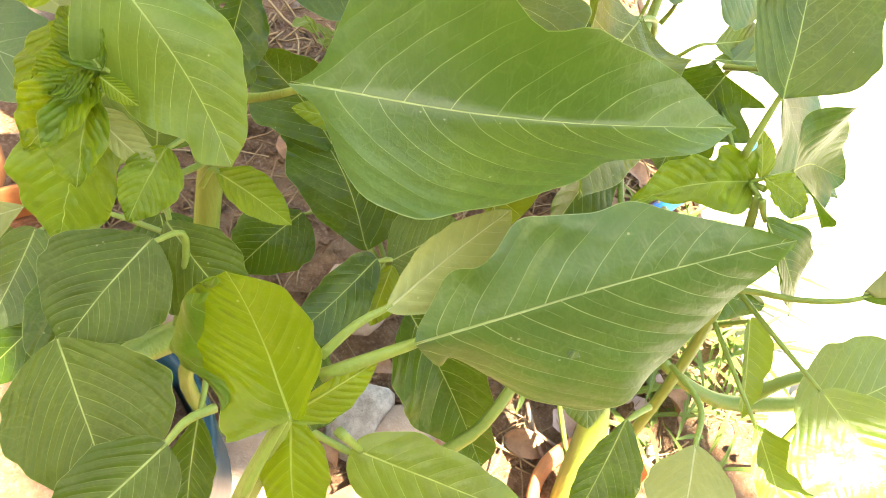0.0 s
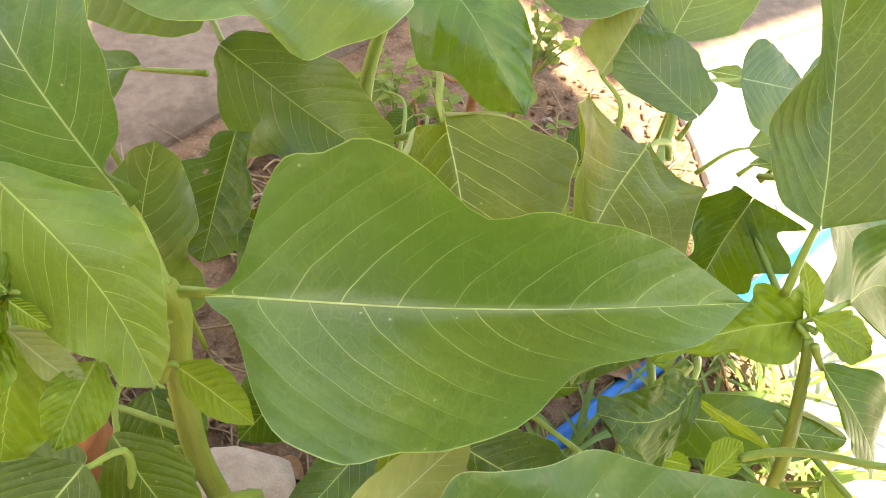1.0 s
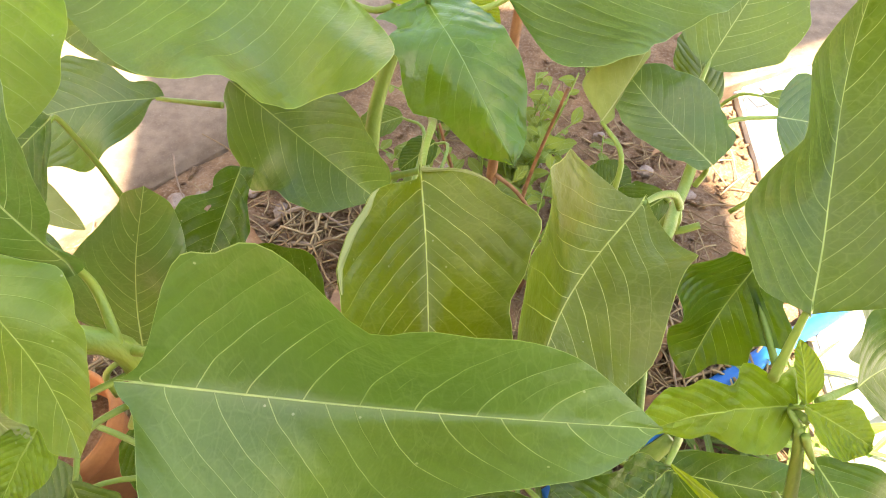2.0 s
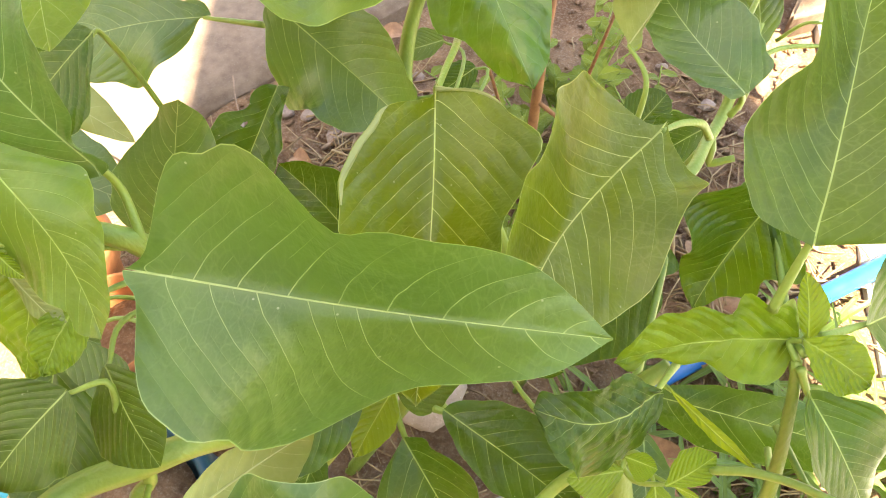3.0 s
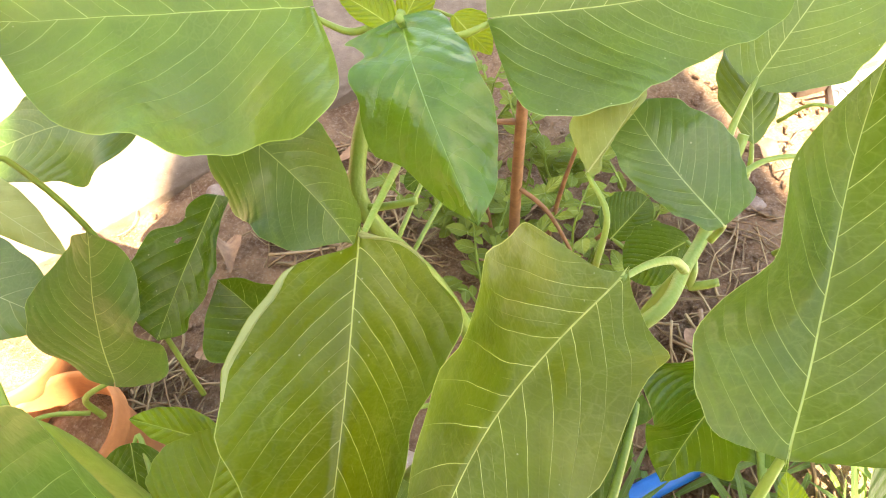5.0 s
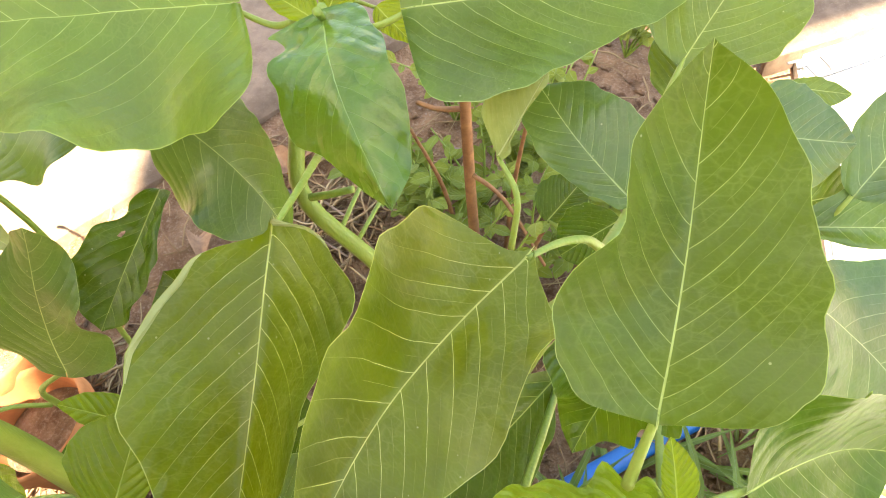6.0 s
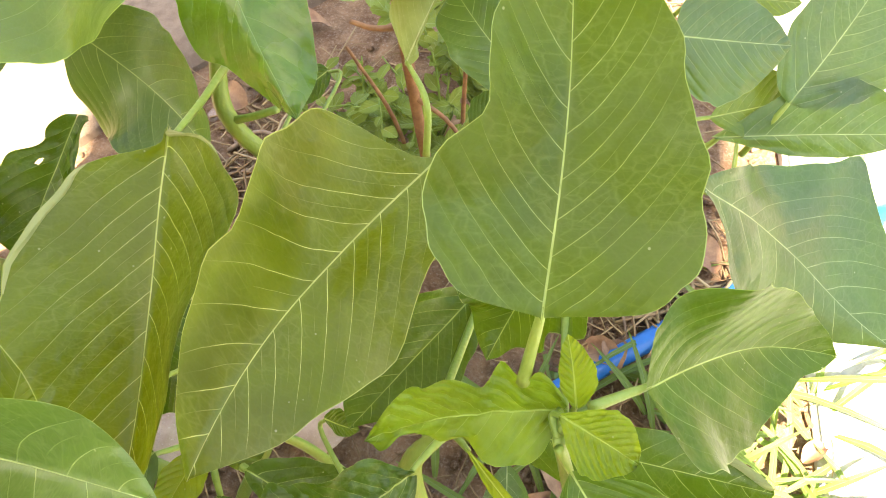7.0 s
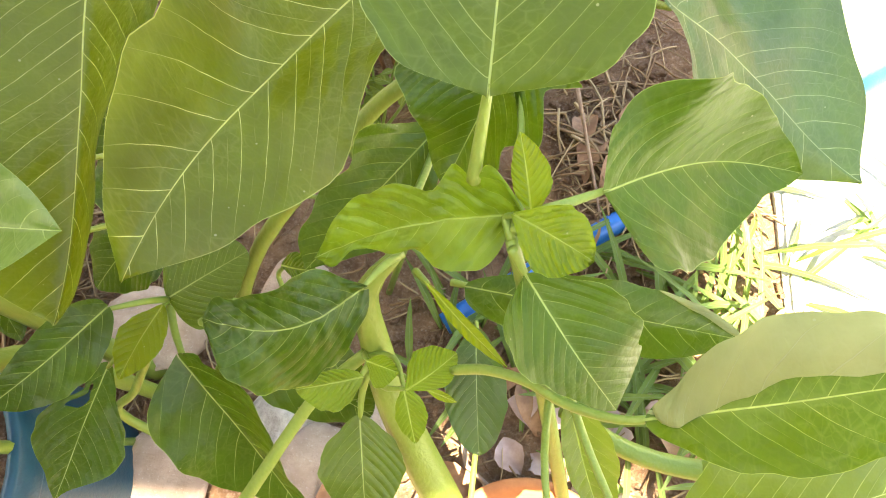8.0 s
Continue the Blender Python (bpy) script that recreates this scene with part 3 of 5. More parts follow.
leaf(plant, "teal", (-0.0995, 0.2122, 0.2481), (-0.1292, 0.2355, 0.3028), (0.437, -0.824, 0.361), 0.0209, 0.0160, 0.4, 0.4, 0.0, [(-0.0987, 0.2139, 0.2357), (-0.0926, 0.2050, 0.2247)], arch=0.2220, curl=0.0141, bend=0.00057, seed=1487, left=((0.015, 0.092), (0.05, 0.151), (0.11, 0.217), (0.2, 0.275), (0.34, 0.315), (0.5, 0.311), (0.65, 0.263), (0.8, 0.182), (0.92, 0.106)), right=((0.015, 0.059), (0.05, 0.044), (0.11, 0.008), (0.2, 0.116), (0.34, 0.171), (0.5, 0.213), (0.65, 0.241), (0.8, 0.164), (0.92, 0.086)), lift_left=((0.06, -0.080), (0.28, -0.080), (0.55, -0.080), (0.85, -0.080)), lift_right=((0.06, 0.316), (0.28, 0.459), (0.55, 0.326), (0.85, 0.124)))
leaf(plant, "light", (-0.1162, 0.2007, 0.2635), (-0.0845, 0.1782, 0.2291), (-0.323, -0.341, 0.883), 0.0166, 0.0177, 0.4, 0.4, 0.0, [(-0.1246, 0.2168, 0.2476)], arch=-0.0040, curl=-0.1016, bend=0.00211, seed=1652, left=((0.015, 0.046), (0.05, 0.086), (0.11, 0.135), (0.2, 0.188), (0.34, 0.265), (0.5, 0.320), (0.65, 0.292), (0.8, 0.204), (0.92, 0.131)), right=((0.015, 0.071), (0.05, 0.128), (0.11, 0.197), (0.2, 0.271), (0.34, 0.341), (0.5, 0.300), (0.65, 0.277), (0.8, 0.127), (0.92, 0.125)), lift_left=((0.06, -0.486), (0.28, -0.907), (0.55, 0.032), (0.85, 0.347)), lift_right=((0.06, 0.084), (0.28, 0.105), (0.55, -0.287), (0.85, 0.018)))
leaf(plant, "fresh", (-0.1564, 0.3076, 0.2837), (-0.1285, 0.2434, 0.2527), (0.106, -0.394, 0.913), 0.0195, 0.0196, 0.58, 0.58, 0.02, [(-0.1613, 0.3192, 0.2849), (-0.1650, 0.3291, 0.2708)])
leaf(plant, "dark", (-0.1334, 0.1784, 0.1769), (-0.1162, 0.1350, 0.1623), (0.048, -0.301, 0.952), 0.0204, 0.0160, 0.53, 0.50, 0.02, [(-0.1361, 0.1878, 0.1749), (-0.1368, 0.1948, 0.1734)])
leaf(plant, "mature", (-0.1640, 0.2025, 0.1359), (-0.1701, 0.1664, 0.1269), (0.224, -0.272, 0.936), 0.0278, 0.0091, 0.16, 0.29, 0.11, [(-0.1482, 0.2162, 0.1344), (-0.1049, 0.2071, 0.1335)])
leaf(plant, "fresh", (-0.0947, 0.1995, 0.1935), (-0.0708, 0.1843, 0.1944), (-0.317, -0.450, 0.835), 0.0075, 0.0057, 0.44, 0.45, 0.12, [(-0.0971, 0.2004, 0.1936), (-0.1007, 0.1989, 0.1860)])
leaf(plant, "dusky", (-0.1196, 0.1379, 0.1976), (-0.0979, 0.1029, 0.1915), (-0.271, -0.326, 0.905), 0.0229, 0.0200, 0.51, 0.36, 0.08, [(-0.1222, 0.1392, 0.1944), (-0.1278, 0.1357, 0.1863)])
leaf(plant, "dusky", (-0.0883, 0.1129, 0.2082), (-0.1091, 0.0905, 0.1995), (0.010, -0.366, 0.930), 0.0109, 0.0103, 0.25, 0.37, 0.15, [(-0.0844, 0.1196, 0.2083), (-0.0794, 0.1242, 0.2050)])
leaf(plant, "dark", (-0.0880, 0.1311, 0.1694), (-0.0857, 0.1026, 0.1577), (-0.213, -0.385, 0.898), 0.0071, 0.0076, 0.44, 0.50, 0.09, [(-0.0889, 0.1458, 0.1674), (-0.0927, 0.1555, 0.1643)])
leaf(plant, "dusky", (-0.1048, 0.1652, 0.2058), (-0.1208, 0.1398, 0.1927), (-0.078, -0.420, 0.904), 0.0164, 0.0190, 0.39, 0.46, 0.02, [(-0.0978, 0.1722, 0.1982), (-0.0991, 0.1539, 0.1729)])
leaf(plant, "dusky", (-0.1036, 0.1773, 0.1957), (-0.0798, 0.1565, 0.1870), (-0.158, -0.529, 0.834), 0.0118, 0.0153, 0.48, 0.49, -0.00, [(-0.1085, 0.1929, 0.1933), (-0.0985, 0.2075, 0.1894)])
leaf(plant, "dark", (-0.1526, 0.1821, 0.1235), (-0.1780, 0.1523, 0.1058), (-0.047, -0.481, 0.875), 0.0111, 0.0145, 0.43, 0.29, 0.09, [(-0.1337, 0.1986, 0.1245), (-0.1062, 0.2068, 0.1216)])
leaf(plant, "young", (-0.0612, 0.1172, 0.2280), (-0.0454, 0.1279, 0.2354), (-0.046, -0.522, 0.852), 0.0019, 0.0058, 0.48, 0.37, -0.22, [(-0.0617, 0.1192, 0.2245), (-0.0620, 0.1182, 0.2285)])
leaf(plant, "young", (-0.0610, 0.1163, 0.2251), (-0.0559, 0.0982, 0.2025), (-0.100, -0.786, 0.610), 0.0080, 0.0073, 0.43, 0.43, -0.24, [(-0.0613, 0.1199, 0.2229), (-0.0630, 0.1163, 0.2237)])
leaf(plant, "pale", (-0.0439, 0.1384, 0.2412), (-0.0208, 0.1602, 0.2510), (0.014, -0.423, 0.906), 0.0056, 0.0093, 0.47, 0.43, -0.11, [(-0.0508, 0.1342, 0.2384), (-0.0570, 0.1285, 0.2336)])
leaf(plant, "young", (-0.1278, 0.2198, 0.2444), (-0.1584, 0.2272, 0.2356), (-0.352, -0.589, 0.728), 0.0123, 0.0126, 0.43, 0.47, -0.04, [(-0.1257, 0.2212, 0.2418), (-0.1288, 0.2166, 0.2443)])
leaf(plant, "young", (-0.1260, 0.2045, 0.2379), (-0.1350, 0.1848, 0.2252), (-0.092, -0.508, 0.856), 0.0073, 0.0096, 0.34, 0.40, -0.01, [(-0.1259, 0.2160, 0.2443)], crumple=.0015, wave=.05)
leaf(plant, "pale", (-0.1202, 0.1865, 0.2286), (-0.1035, 0.1782, 0.2183), (0.069, -0.722, 0.688), 0.0055, 0.0035, 0.38, 0.47, -0.08, [(-0.1218, 0.1967, 0.2294), (-0.1011, 0.2038, 0.2277)])
leaf(plant, "fresh", (-0.1268, 0.1973, 0.2170), (-0.1340, 0.1719, 0.1836), (-0.137, -0.773, 0.619), 0.0135, 0.0164, 0.43, 0.46, -0.04, [(-0.1165, 0.2087, 0.2215), (-0.0945, 0.2061, 0.2134)], crumple=.0018, wave=.05)
leaf(plant, "dark", (-0.1445, 0.2723, 0.2320), (-0.1717, 0.2455, 0.2083), (-0.044, -0.637, 0.770), 0.0186, 0.0186, 0.53, 0.42, 0.00, [(-0.1450, 0.2790, 0.2250), (-0.1380, 0.2800, 0.1800), (-0.1200, 0.2600, 0.1000)])
leaf(plant, "dark", (-0.1285, 0.2273, 0.1177), (-0.1123, 0.1976, 0.0941), (-0.044, -0.637, 0.770), 0.0179, 0.0189, 0.35, 0.31, 0.00, [(-0.1264, 0.2314, 0.1183), (-0.1063, 0.2072, 0.1114)])
leaf(plant, "fresh", (-0.0476, 0.2184, 0.2019), (-0.0762, 0.2174, 0.2080), (0.199, -0.494, 0.847), 0.0047, 0.0064, 0.48, 0.51, 0.00, [(-0.0450, 0.2500, 0.1660), (-0.0420, 0.2800, 0.1200), (-0.0280, 0.3000, 0.0600)])
leaf(plant, "fresh", (-0.0415, 0.1902, 0.2135), (-0.0424, 0.2182, 0.2218), (0.194, -0.273, 0.942), 0.0148, 0.0092, 0.58, 0.58, 0.11, [(-0.0360, 0.2280, 0.1630), (-0.0300, 0.2680, 0.1100), (-0.0240, 0.3000, 0.0500)])
leaf(plant, "pale", (-0.1818, 0.2233, 0.1165), (-0.2135, 0.2036, 0.1107), (0.167, -0.516, 0.840), 0.0120, 0.0118, 0.55, 0.53, -0.00, [(-0.1724, 0.2317, 0.1150), (-0.1671, 0.2400, 0.0995)])
leaf(plant, "teal", (-0.2230, 0.2193, 0.0985), (-0.1780, 0.2145, 0.0984), (-0.055, -0.520, 0.853), 0.0114, 0.0154, 0.45, 0.47, 0.03, [(-0.2347, 0.2227, 0.0951), (-0.2422, 0.2277, 0.0782)])
leaf(plant, "young", (-0.1170, 0.1880, 0.2430), (-0.1285, 0.1815, 0.2400), (-0.05, -0.55, 0.83), 0.0060, 0.0065, 0.45, 0.45, 0.5, [(-0.1120, 0.1930, 0.2360), (-0.1060, 0.1990, 0.2280), (-0.0931, 0.2056, 0.2214)], crumple=.0016, wave=.05)
leaf(plant, "young", (-0.1170, 0.1880, 0.2410), (-0.1285, 0.1695, 0.2320), (0.05, -0.60, 0.80), 0.0065, 0.0075, 0.45, 0.45, 0.6, [(-0.1110, 0.1930, 0.2350), (-0.1060, 0.1990, 0.2280), (-0.0931, 0.2056, 0.2214)], crumple=.0018, wave=.06)
leaf(plant, "fresh", (-0.1150, 0.1870, 0.2440), (-0.1245, 0.1965, 0.2510), (-0.10, -0.60, 0.80), 0.0055, 0.0060, 0.45, 0.45, 0.3, [(-0.1110, 0.1925, 0.2360), (-0.1060, 0.1990, 0.2280), (-0.0931, 0.2056, 0.2214)], crumple=.0012, wave=.05)
leaf(plant, "young", (-0.1150, 0.1860, 0.2420), (-0.1065, 0.1825, 0.2385), (0.10, -0.55, 0.83), 0.0022, 0.0025, 0.45, 0.45, 0.3, [(-0.1110, 0.1925, 0.2350), (-0.1060, 0.1990, 0.2280), (-0.0931, 0.2056, 0.2214)])
leaf(plant, "fresh", (-0.1170, 0.1850, 0.2400), (-0.1180, 0.1665, 0.2250), (0.10, -0.65, 0.75), 0.0060, 0.0085, 0.45, 0.45, 0.5, [(-0.1110, 0.1925, 0.2340), (-0.1060, 0.1990, 0.2280), (-0.0931, 0.2056, 0.2214)], crumple=.0018, wave=.06)
leaf(plant, "fresh", (-0.1030, 0.1835, 0.2220), (-0.1095, 0.1675, 0.2110), (0.15, -0.60, 0.78), 0.0085, 0.0065, 0.40, 0.40, 0.2, [(-0.0990, 0.1920, 0.2190), (-0.0940, 0.2050, 0.2100)], crumple=.0012, wave=.04)
plant = plant_at("amaranth_plant", 0.0831, 0.1444, "bushy amaranth with young yellow-green shoot tip")
tube("stem", [(0.0555, 0.2191, 0.1854), (0.0472, 0.2114, 0.1747), (0.0482, 0.2021, 0.1529), (0.0532, 0.1895, 0.1289), (0.0656, 0.1708, 0.0932), (0.0743, 0.1576, 0.0426), (0.0831, 0.1444, -0.0080)],
     (0.002, 0.0032, 0.0042, 0.0054, 0.0064, 0.0067, 0.0074), STALK, plant, ribs=0.07, sides=12)
tube("stem", [(0.0852, 0.2196, 0.2022), (0.0895, 0.2130, 0.1850), (0.0960, 0.2010, 0.1500), (0.1040, 0.1900, 0.0900), (0.1150, 0.1780, -0.0060)],
     (0.0014, 0.0018, 0.0022, 0.0024, 0.0028), STALK, plant, ribs=0.07, sides=12)
tube("stem", [(0.0461, 0.1998, 0.1567), (0.0385, 0.1932, 0.1520), (0.0282, 0.1846, 0.1413), (0.0083, 0.1549, 0.1201), (-0.0064, 0.1428, 0.0944), (0.0294, 0.1434, -0.0060)],
     (0.0018, 0.0019, 0.002, 0.0022, 0.0026, 0.0026), STALK, plant, ribs=0.07, sides=12)
tube("stem", [(-0.0353, 0.2138, 0.1291), (-0.0450, 0.2057, 0.1119), (-0.0651, 0.1882, 0.0805), (-0.0800, 0.1784, 0.0514), (-0.0148, 0.1648, -0.0060)],
     (0.0012, 0.0014, 0.0017, 0.002, 0.002), STALK, plant, ribs=0.07, sides=12)
tube("stem", [(0.1050, 0.2074, 0.0865), (0.1302, 0.1989, 0.0739), (0.1597, 0.1972, 0.0664), (0.2110, 0.2000, 0.0779), (0.2534, 0.2046, 0.0889)],
     (0.003, 0.0034, 0.0038, 0.0034, 0.003), STALK, plant, ribs=0.07, sides=12)
tube("stem", [(0.1597, 0.1972, 0.0664), (0.1767, 0.2051, 0.0866), (0.2180, 0.2125, 0.1052), (0.2433, 0.2163, 0.1184)],
     (0.0032, 0.003, 0.0028, 0.0026), STALK, plant, ribs=0.07, sides=12)
leaf(plant, "dusky", (0.0784, 0.2379, 0.2330), (0.0763, 0.2988, 0.2701), (0.003, -0.998, -0.065), 0.0238, 0.0284, 0.4, 0.4, 0.0, [(0.0769, 0.2332, 0.2219), (0.0756, 0.2280, 0.2117)], arch=0.0648, curl=-0.3776, bend=0.00002, seed=1222, left=((0.015, 0.014), (0.05, 0.217), (0.11, 0.279), (0.2, 0.316), (0.34, 0.334), (0.5, 0.190), (0.65, 0.184), (0.8, 0.153), (0.92, 0.070)), right=((0.015, 0.008), (0.05, 0.280), (0.11, 0.356), (0.2, 0.398), (0.34, 0.386), (0.5, 0.347), (0.65, 0.294), (0.8, 0.242), (0.92, 0.138)), lift_left=((0.06, 0.678), (0.28, 0.681), (0.55, 1.340), (0.85, 0.935)), lift_right=((0.06, 0.233), (0.28, 0.008), (0.55, 0.114), (0.85, 0.089)))
leaf(plant, "moss", (0.1062, 0.2371, 0.1990), (0.1503, 0.2699, 0.1659), (0.595, -0.556, 0.580), 0.0264, 0.0201, 0.4, 0.4, 0.0, [(0.0984, 0.2328, 0.1999), (0.0917, 0.2280, 0.2024)], wave=0.022, arch=0.0072, curl=-0.1728, bend=0.00328, seed=1228, left=((0.015, 0.184), (0.05, 0.238), (0.11, 0.355), (0.2, 0.411), (0.34, 0.408), (0.5, 0.369), (0.65, 0.304), (0.8, 0.215), (0.92, 0.113)), right=((0.015, 0.158), (0.05, 0.223), (0.11, 0.242), (0.2, 0.296), (0.34, 0.314), (0.5, 0.304), (0.65, 0.203), (0.8, 0.104), (0.92, 0.059)), lift_left=((0.06, -0.106), (0.28, 0.548), (0.55, 0.362), (0.85, 0.334)), lift_right=((0.06, 1.107), (0.28, 0.548), (0.55, 0.407), (0.85, 0.345)))
leaf(plant, "fresh", (0.0844, 0.2270, 0.2004), (0.0385, 0.2160, 0.1909), (-0.015, -0.714, 0.700), 0.0093, 0.0148, 0.4, 0.4, 0.0, [(0.0863, 0.2207, 0.2047)], wave=0.05, crumple=0.0022, arch=0.0676, curl=-0.1213, bend=-0.00220, seed=1232, left=((0.015, 0.029), (0.05, 0.069), (0.11, 0.154), (0.2, 0.193), (0.34, 0.156), (0.5, 0.076), (0.65, 0.073), (0.8, 0.011), (0.92, 0.068)), right=((0.015, 0.155), (0.05, 0.308), (0.11, 0.239), (0.2, 0.298), (0.34, 0.214), (0.5, 0.280), (0.65, 0.261), (0.8, 0.197), (0.92, 0.084)), lift_left=((0.06, 0.718), (0.28, 0.563), (0.55, 0.351), (0.85, 0.150)), lift_right=((0.06, 0.598), (0.28, 0.056), (0.55, 0.232), (0.85, 0.592)))
leaf(plant, "young", (0.0884, 0.2281, 0.2021), (0.0842, 0.2411, 0.2132), (0.188, -0.598, 0.779), 0.0036, 0.0055, 0.42, 0.38, 0.08, [(0.0875, 0.2263, 0.1973), (0.0852, 0.2196, 0.2022)])
leaf(plant, "young", (0.0856, 0.2233, 0.2072), (0.1038, 0.2173, 0.2012), (0.162, -0.403, 0.901), 0.0077, 0.0088, 0.54, 0.53, 0.12, [(0.0832, 0.2245, 0.2029), (0.0852, 0.2196, 0.2022)], crumple=.0012, wave=.04)
leaf(plant, "dark", (0.0787, 0.2703, 0.2064), (0.0626, 0.2460, 0.1771), (0.214, -0.401, 0.891), 0.0179, 0.0240, 0.4, 0.4, 0.0, [(0.0811, 0.2663, 0.1992), (0.0868, 0.2193, 0.1960)], arch=-0.0474, curl=-0.0896, bend=-0.00005, seed=1334, left=((0.015, 0.433), (0.05, 0.419), (0.11, 0.287), (0.2, 0.316), (0.34, 0.397), (0.5, 0.220), (0.65, 0.252), (0.8, 0.115), (0.92, 0.063)), right=((0.015, 0.323), (0.05, 0.360), (0.11, 0.454), (0.2, 0.519), (0.34, 0.580), (0.5, 0.419), (0.65, 0.318), (0.8, 0.244), (0.92, 0.139)), lift_left=((0.06, 0.341), (0.28, 0.969), (0.55, 1.357), (0.85, 0.688)), lift_right=((0.06, 0.855), (0.28, 0.495), (0.55, 0.976), (0.85, -0.337)))
leaf(plant, "dark", (0.0549, 0.2708, 0.1672), (0.0243, 0.2198, 0.1624), (0.584, -0.315, 0.748), 0.0162, 0.0187, 0.4, 0.4, 0.0, [(0.0549, 0.2637, 0.1660), (0.0474, 0.2095, 0.1703)], arch=-0.0042, curl=0.0265, bend=-0.00090, seed=1200, left=((0.015, 0.116), (0.05, 0.126), (0.11, 0.094), (0.2, 0.178), (0.34, 0.212), (0.5, 0.272), (0.65, 0.206), (0.8, 0.118), (0.92, 0.049)), right=((0.015, 0.065), (0.05, 0.071), (0.11, 0.132), (0.2, 0.222), (0.34, 0.313), (0.5, 0.224), (0.65, 0.238), (0.8, 0.188), (0.92, 0.131)), lift_left=((0.06, 0.061), (0.28, 0.170), (0.55, 0.254), (0.85, 0.138)), lift_right=((0.06, 0.081), (0.28, 0.470), (0.55, 0.335), (0.85, 0.154)))
leaf(plant, "dark", (0.0511, 0.2063, 0.1930), (0.0179, 0.1924, 0.1985), (0.058, -0.516, 0.854), 0.0225, 0.0072, 0.4, 0.4, 0.0, [(0.0547, 0.2138, 0.1909), (0.0573, 0.2189, 0.1871)], crumple=0.0022, arch=0.0822, curl=-0.0633, bend=0.00563, seed=1213, left=((0.015, 0.128), (0.05, 0.221), (0.11, 0.322), (0.2, 0.448), (0.34, 0.535), (0.5, 0.619), (0.65, 0.596), (0.8, 0.423), (0.92, 0.315)), right=((0.015, 0.028), (0.05, 0.056), (0.11, 0.098), (0.2, 0.169), (0.34, 0.197), (0.5, 0.123), (0.65, 0.107), (0.8, 0.082), (0.92, 0.113)), lift_left=((0.06, -0.130), (0.28, -0.652), (0.55, -0.648), (0.85, 0.677)), lift_right=((0.06, 0.221), (0.28, 0.244), (0.55, 0.314), (0.85, -0.203)))
leaf(plant, "moss", (0.0903, 0.2123, 0.1972), (0.1160, 0.1916, 0.1695), (0.519, -0.594, 0.615), 0.0159, 0.0147, 0.4, 0.4, 0.0, [(0.0878, 0.2148, 0.1996), (0.0856, 0.2171, 0.2032)], arch=0.0889, curl=0.0595, bend=-0.00154, seed=1214, left=((0.015, 0.050), (0.05, 0.104), (0.11, 0.170), (0.2, 0.284), (0.34, 0.333), (0.5, 0.369), (0.65, 0.363), (0.8, 0.342), (0.92, 0.315)), right=((0.015, 0.186), (0.05, 0.272), (0.11, 0.300), (0.2, 0.342), (0.34, 0.322), (0.5, 0.266), (0.65, 0.199), (0.8, 0.132), (0.92, 0.080)), lift_left=((0.06, 0.101), (0.28, 0.132), (0.55, -0.062), (0.85, -0.550)), lift_right=((0.06, 0.737), (0.28, 0.449), (0.55, 0.178), (0.85, 0.037)))
rolled_margin(leaf(plant, "dark", (0.1194, 0.1854, 0.2011), (0.1625, 0.1939, 0.2321), (-0.566, -0.111, 0.817), 0.0140, 0.0127, 0.55, 0.49, 0.30, [(0.1119, 0.1850, 0.1957), (0.1016, 0.1881, 0.1879), (0.0921, 0.1934, 0.1808), (0.0820, 0.1960, 0.1750), (0.0727, 0.1963, 0.1680)], plump=.6), 1, .03, .97, .011)
leaf(plant, "light", (0.1043, 0.1935, 0.1588), (0.1192, 0.1685, 0.1210), (0.256, -0.757, 0.602), 0.0090, 0.0050, 0.35, 0.32, 0.40, [(0.1008, 0.2007, 0.1382)])
rolled_margin(leaf(plant, "dark", (0.0676, 0.2450, 0.0993), (0.1649, 0.2412, 0.0942), (0.025, -0.519, 0.854), 0.0126, 0.0170, 0.51, 0.38, -0.17, [(0.0567, 0.2478, 0.0948)], plump=.5), 1, .6, .97, .004)
leaf(plant, "mature", (0.1438, 0.1683, 0.1274), (0.2080, 0.1982, 0.1396), (0.052, -0.469, 0.882), 0.0259, 0.0288, 0.36, 0.42, 0.04, [(0.1407, 0.1617, 0.1141)])
leaf(plant, "teal", (0.0680, 0.2330, 0.0800), (0.0760, 0.1880, 0.0700), (0.05, -0.35, 0.93), 0.0120, 0.0125, 0.50, 0.50, 0.10, [(0.0670, 0.2380, 0.0750), (0.0700, 0.2200, 0.0400), (0.0740, 0.1600, 0.0400)], plump=.55)
leaf(plant, "young", (0.0611, 0.2202, 0.1649), (0.0866, 0.1996, 0.1668), (-0.128, -0.066, 0.990), 0.0019, 0.0023, 0.53, 0.51, -0.08, [(0.0562, 0.2245, 0.1621)])
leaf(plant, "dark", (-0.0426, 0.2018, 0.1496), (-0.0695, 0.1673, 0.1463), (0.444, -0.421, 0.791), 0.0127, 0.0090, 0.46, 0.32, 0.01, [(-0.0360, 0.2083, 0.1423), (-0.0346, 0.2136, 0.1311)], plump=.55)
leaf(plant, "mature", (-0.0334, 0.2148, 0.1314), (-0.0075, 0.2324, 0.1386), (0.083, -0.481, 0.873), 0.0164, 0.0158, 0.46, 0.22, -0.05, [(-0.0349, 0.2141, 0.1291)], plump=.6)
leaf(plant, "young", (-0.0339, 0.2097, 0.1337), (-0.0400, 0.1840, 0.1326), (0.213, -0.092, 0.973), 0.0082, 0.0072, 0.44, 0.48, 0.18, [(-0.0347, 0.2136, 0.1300)])
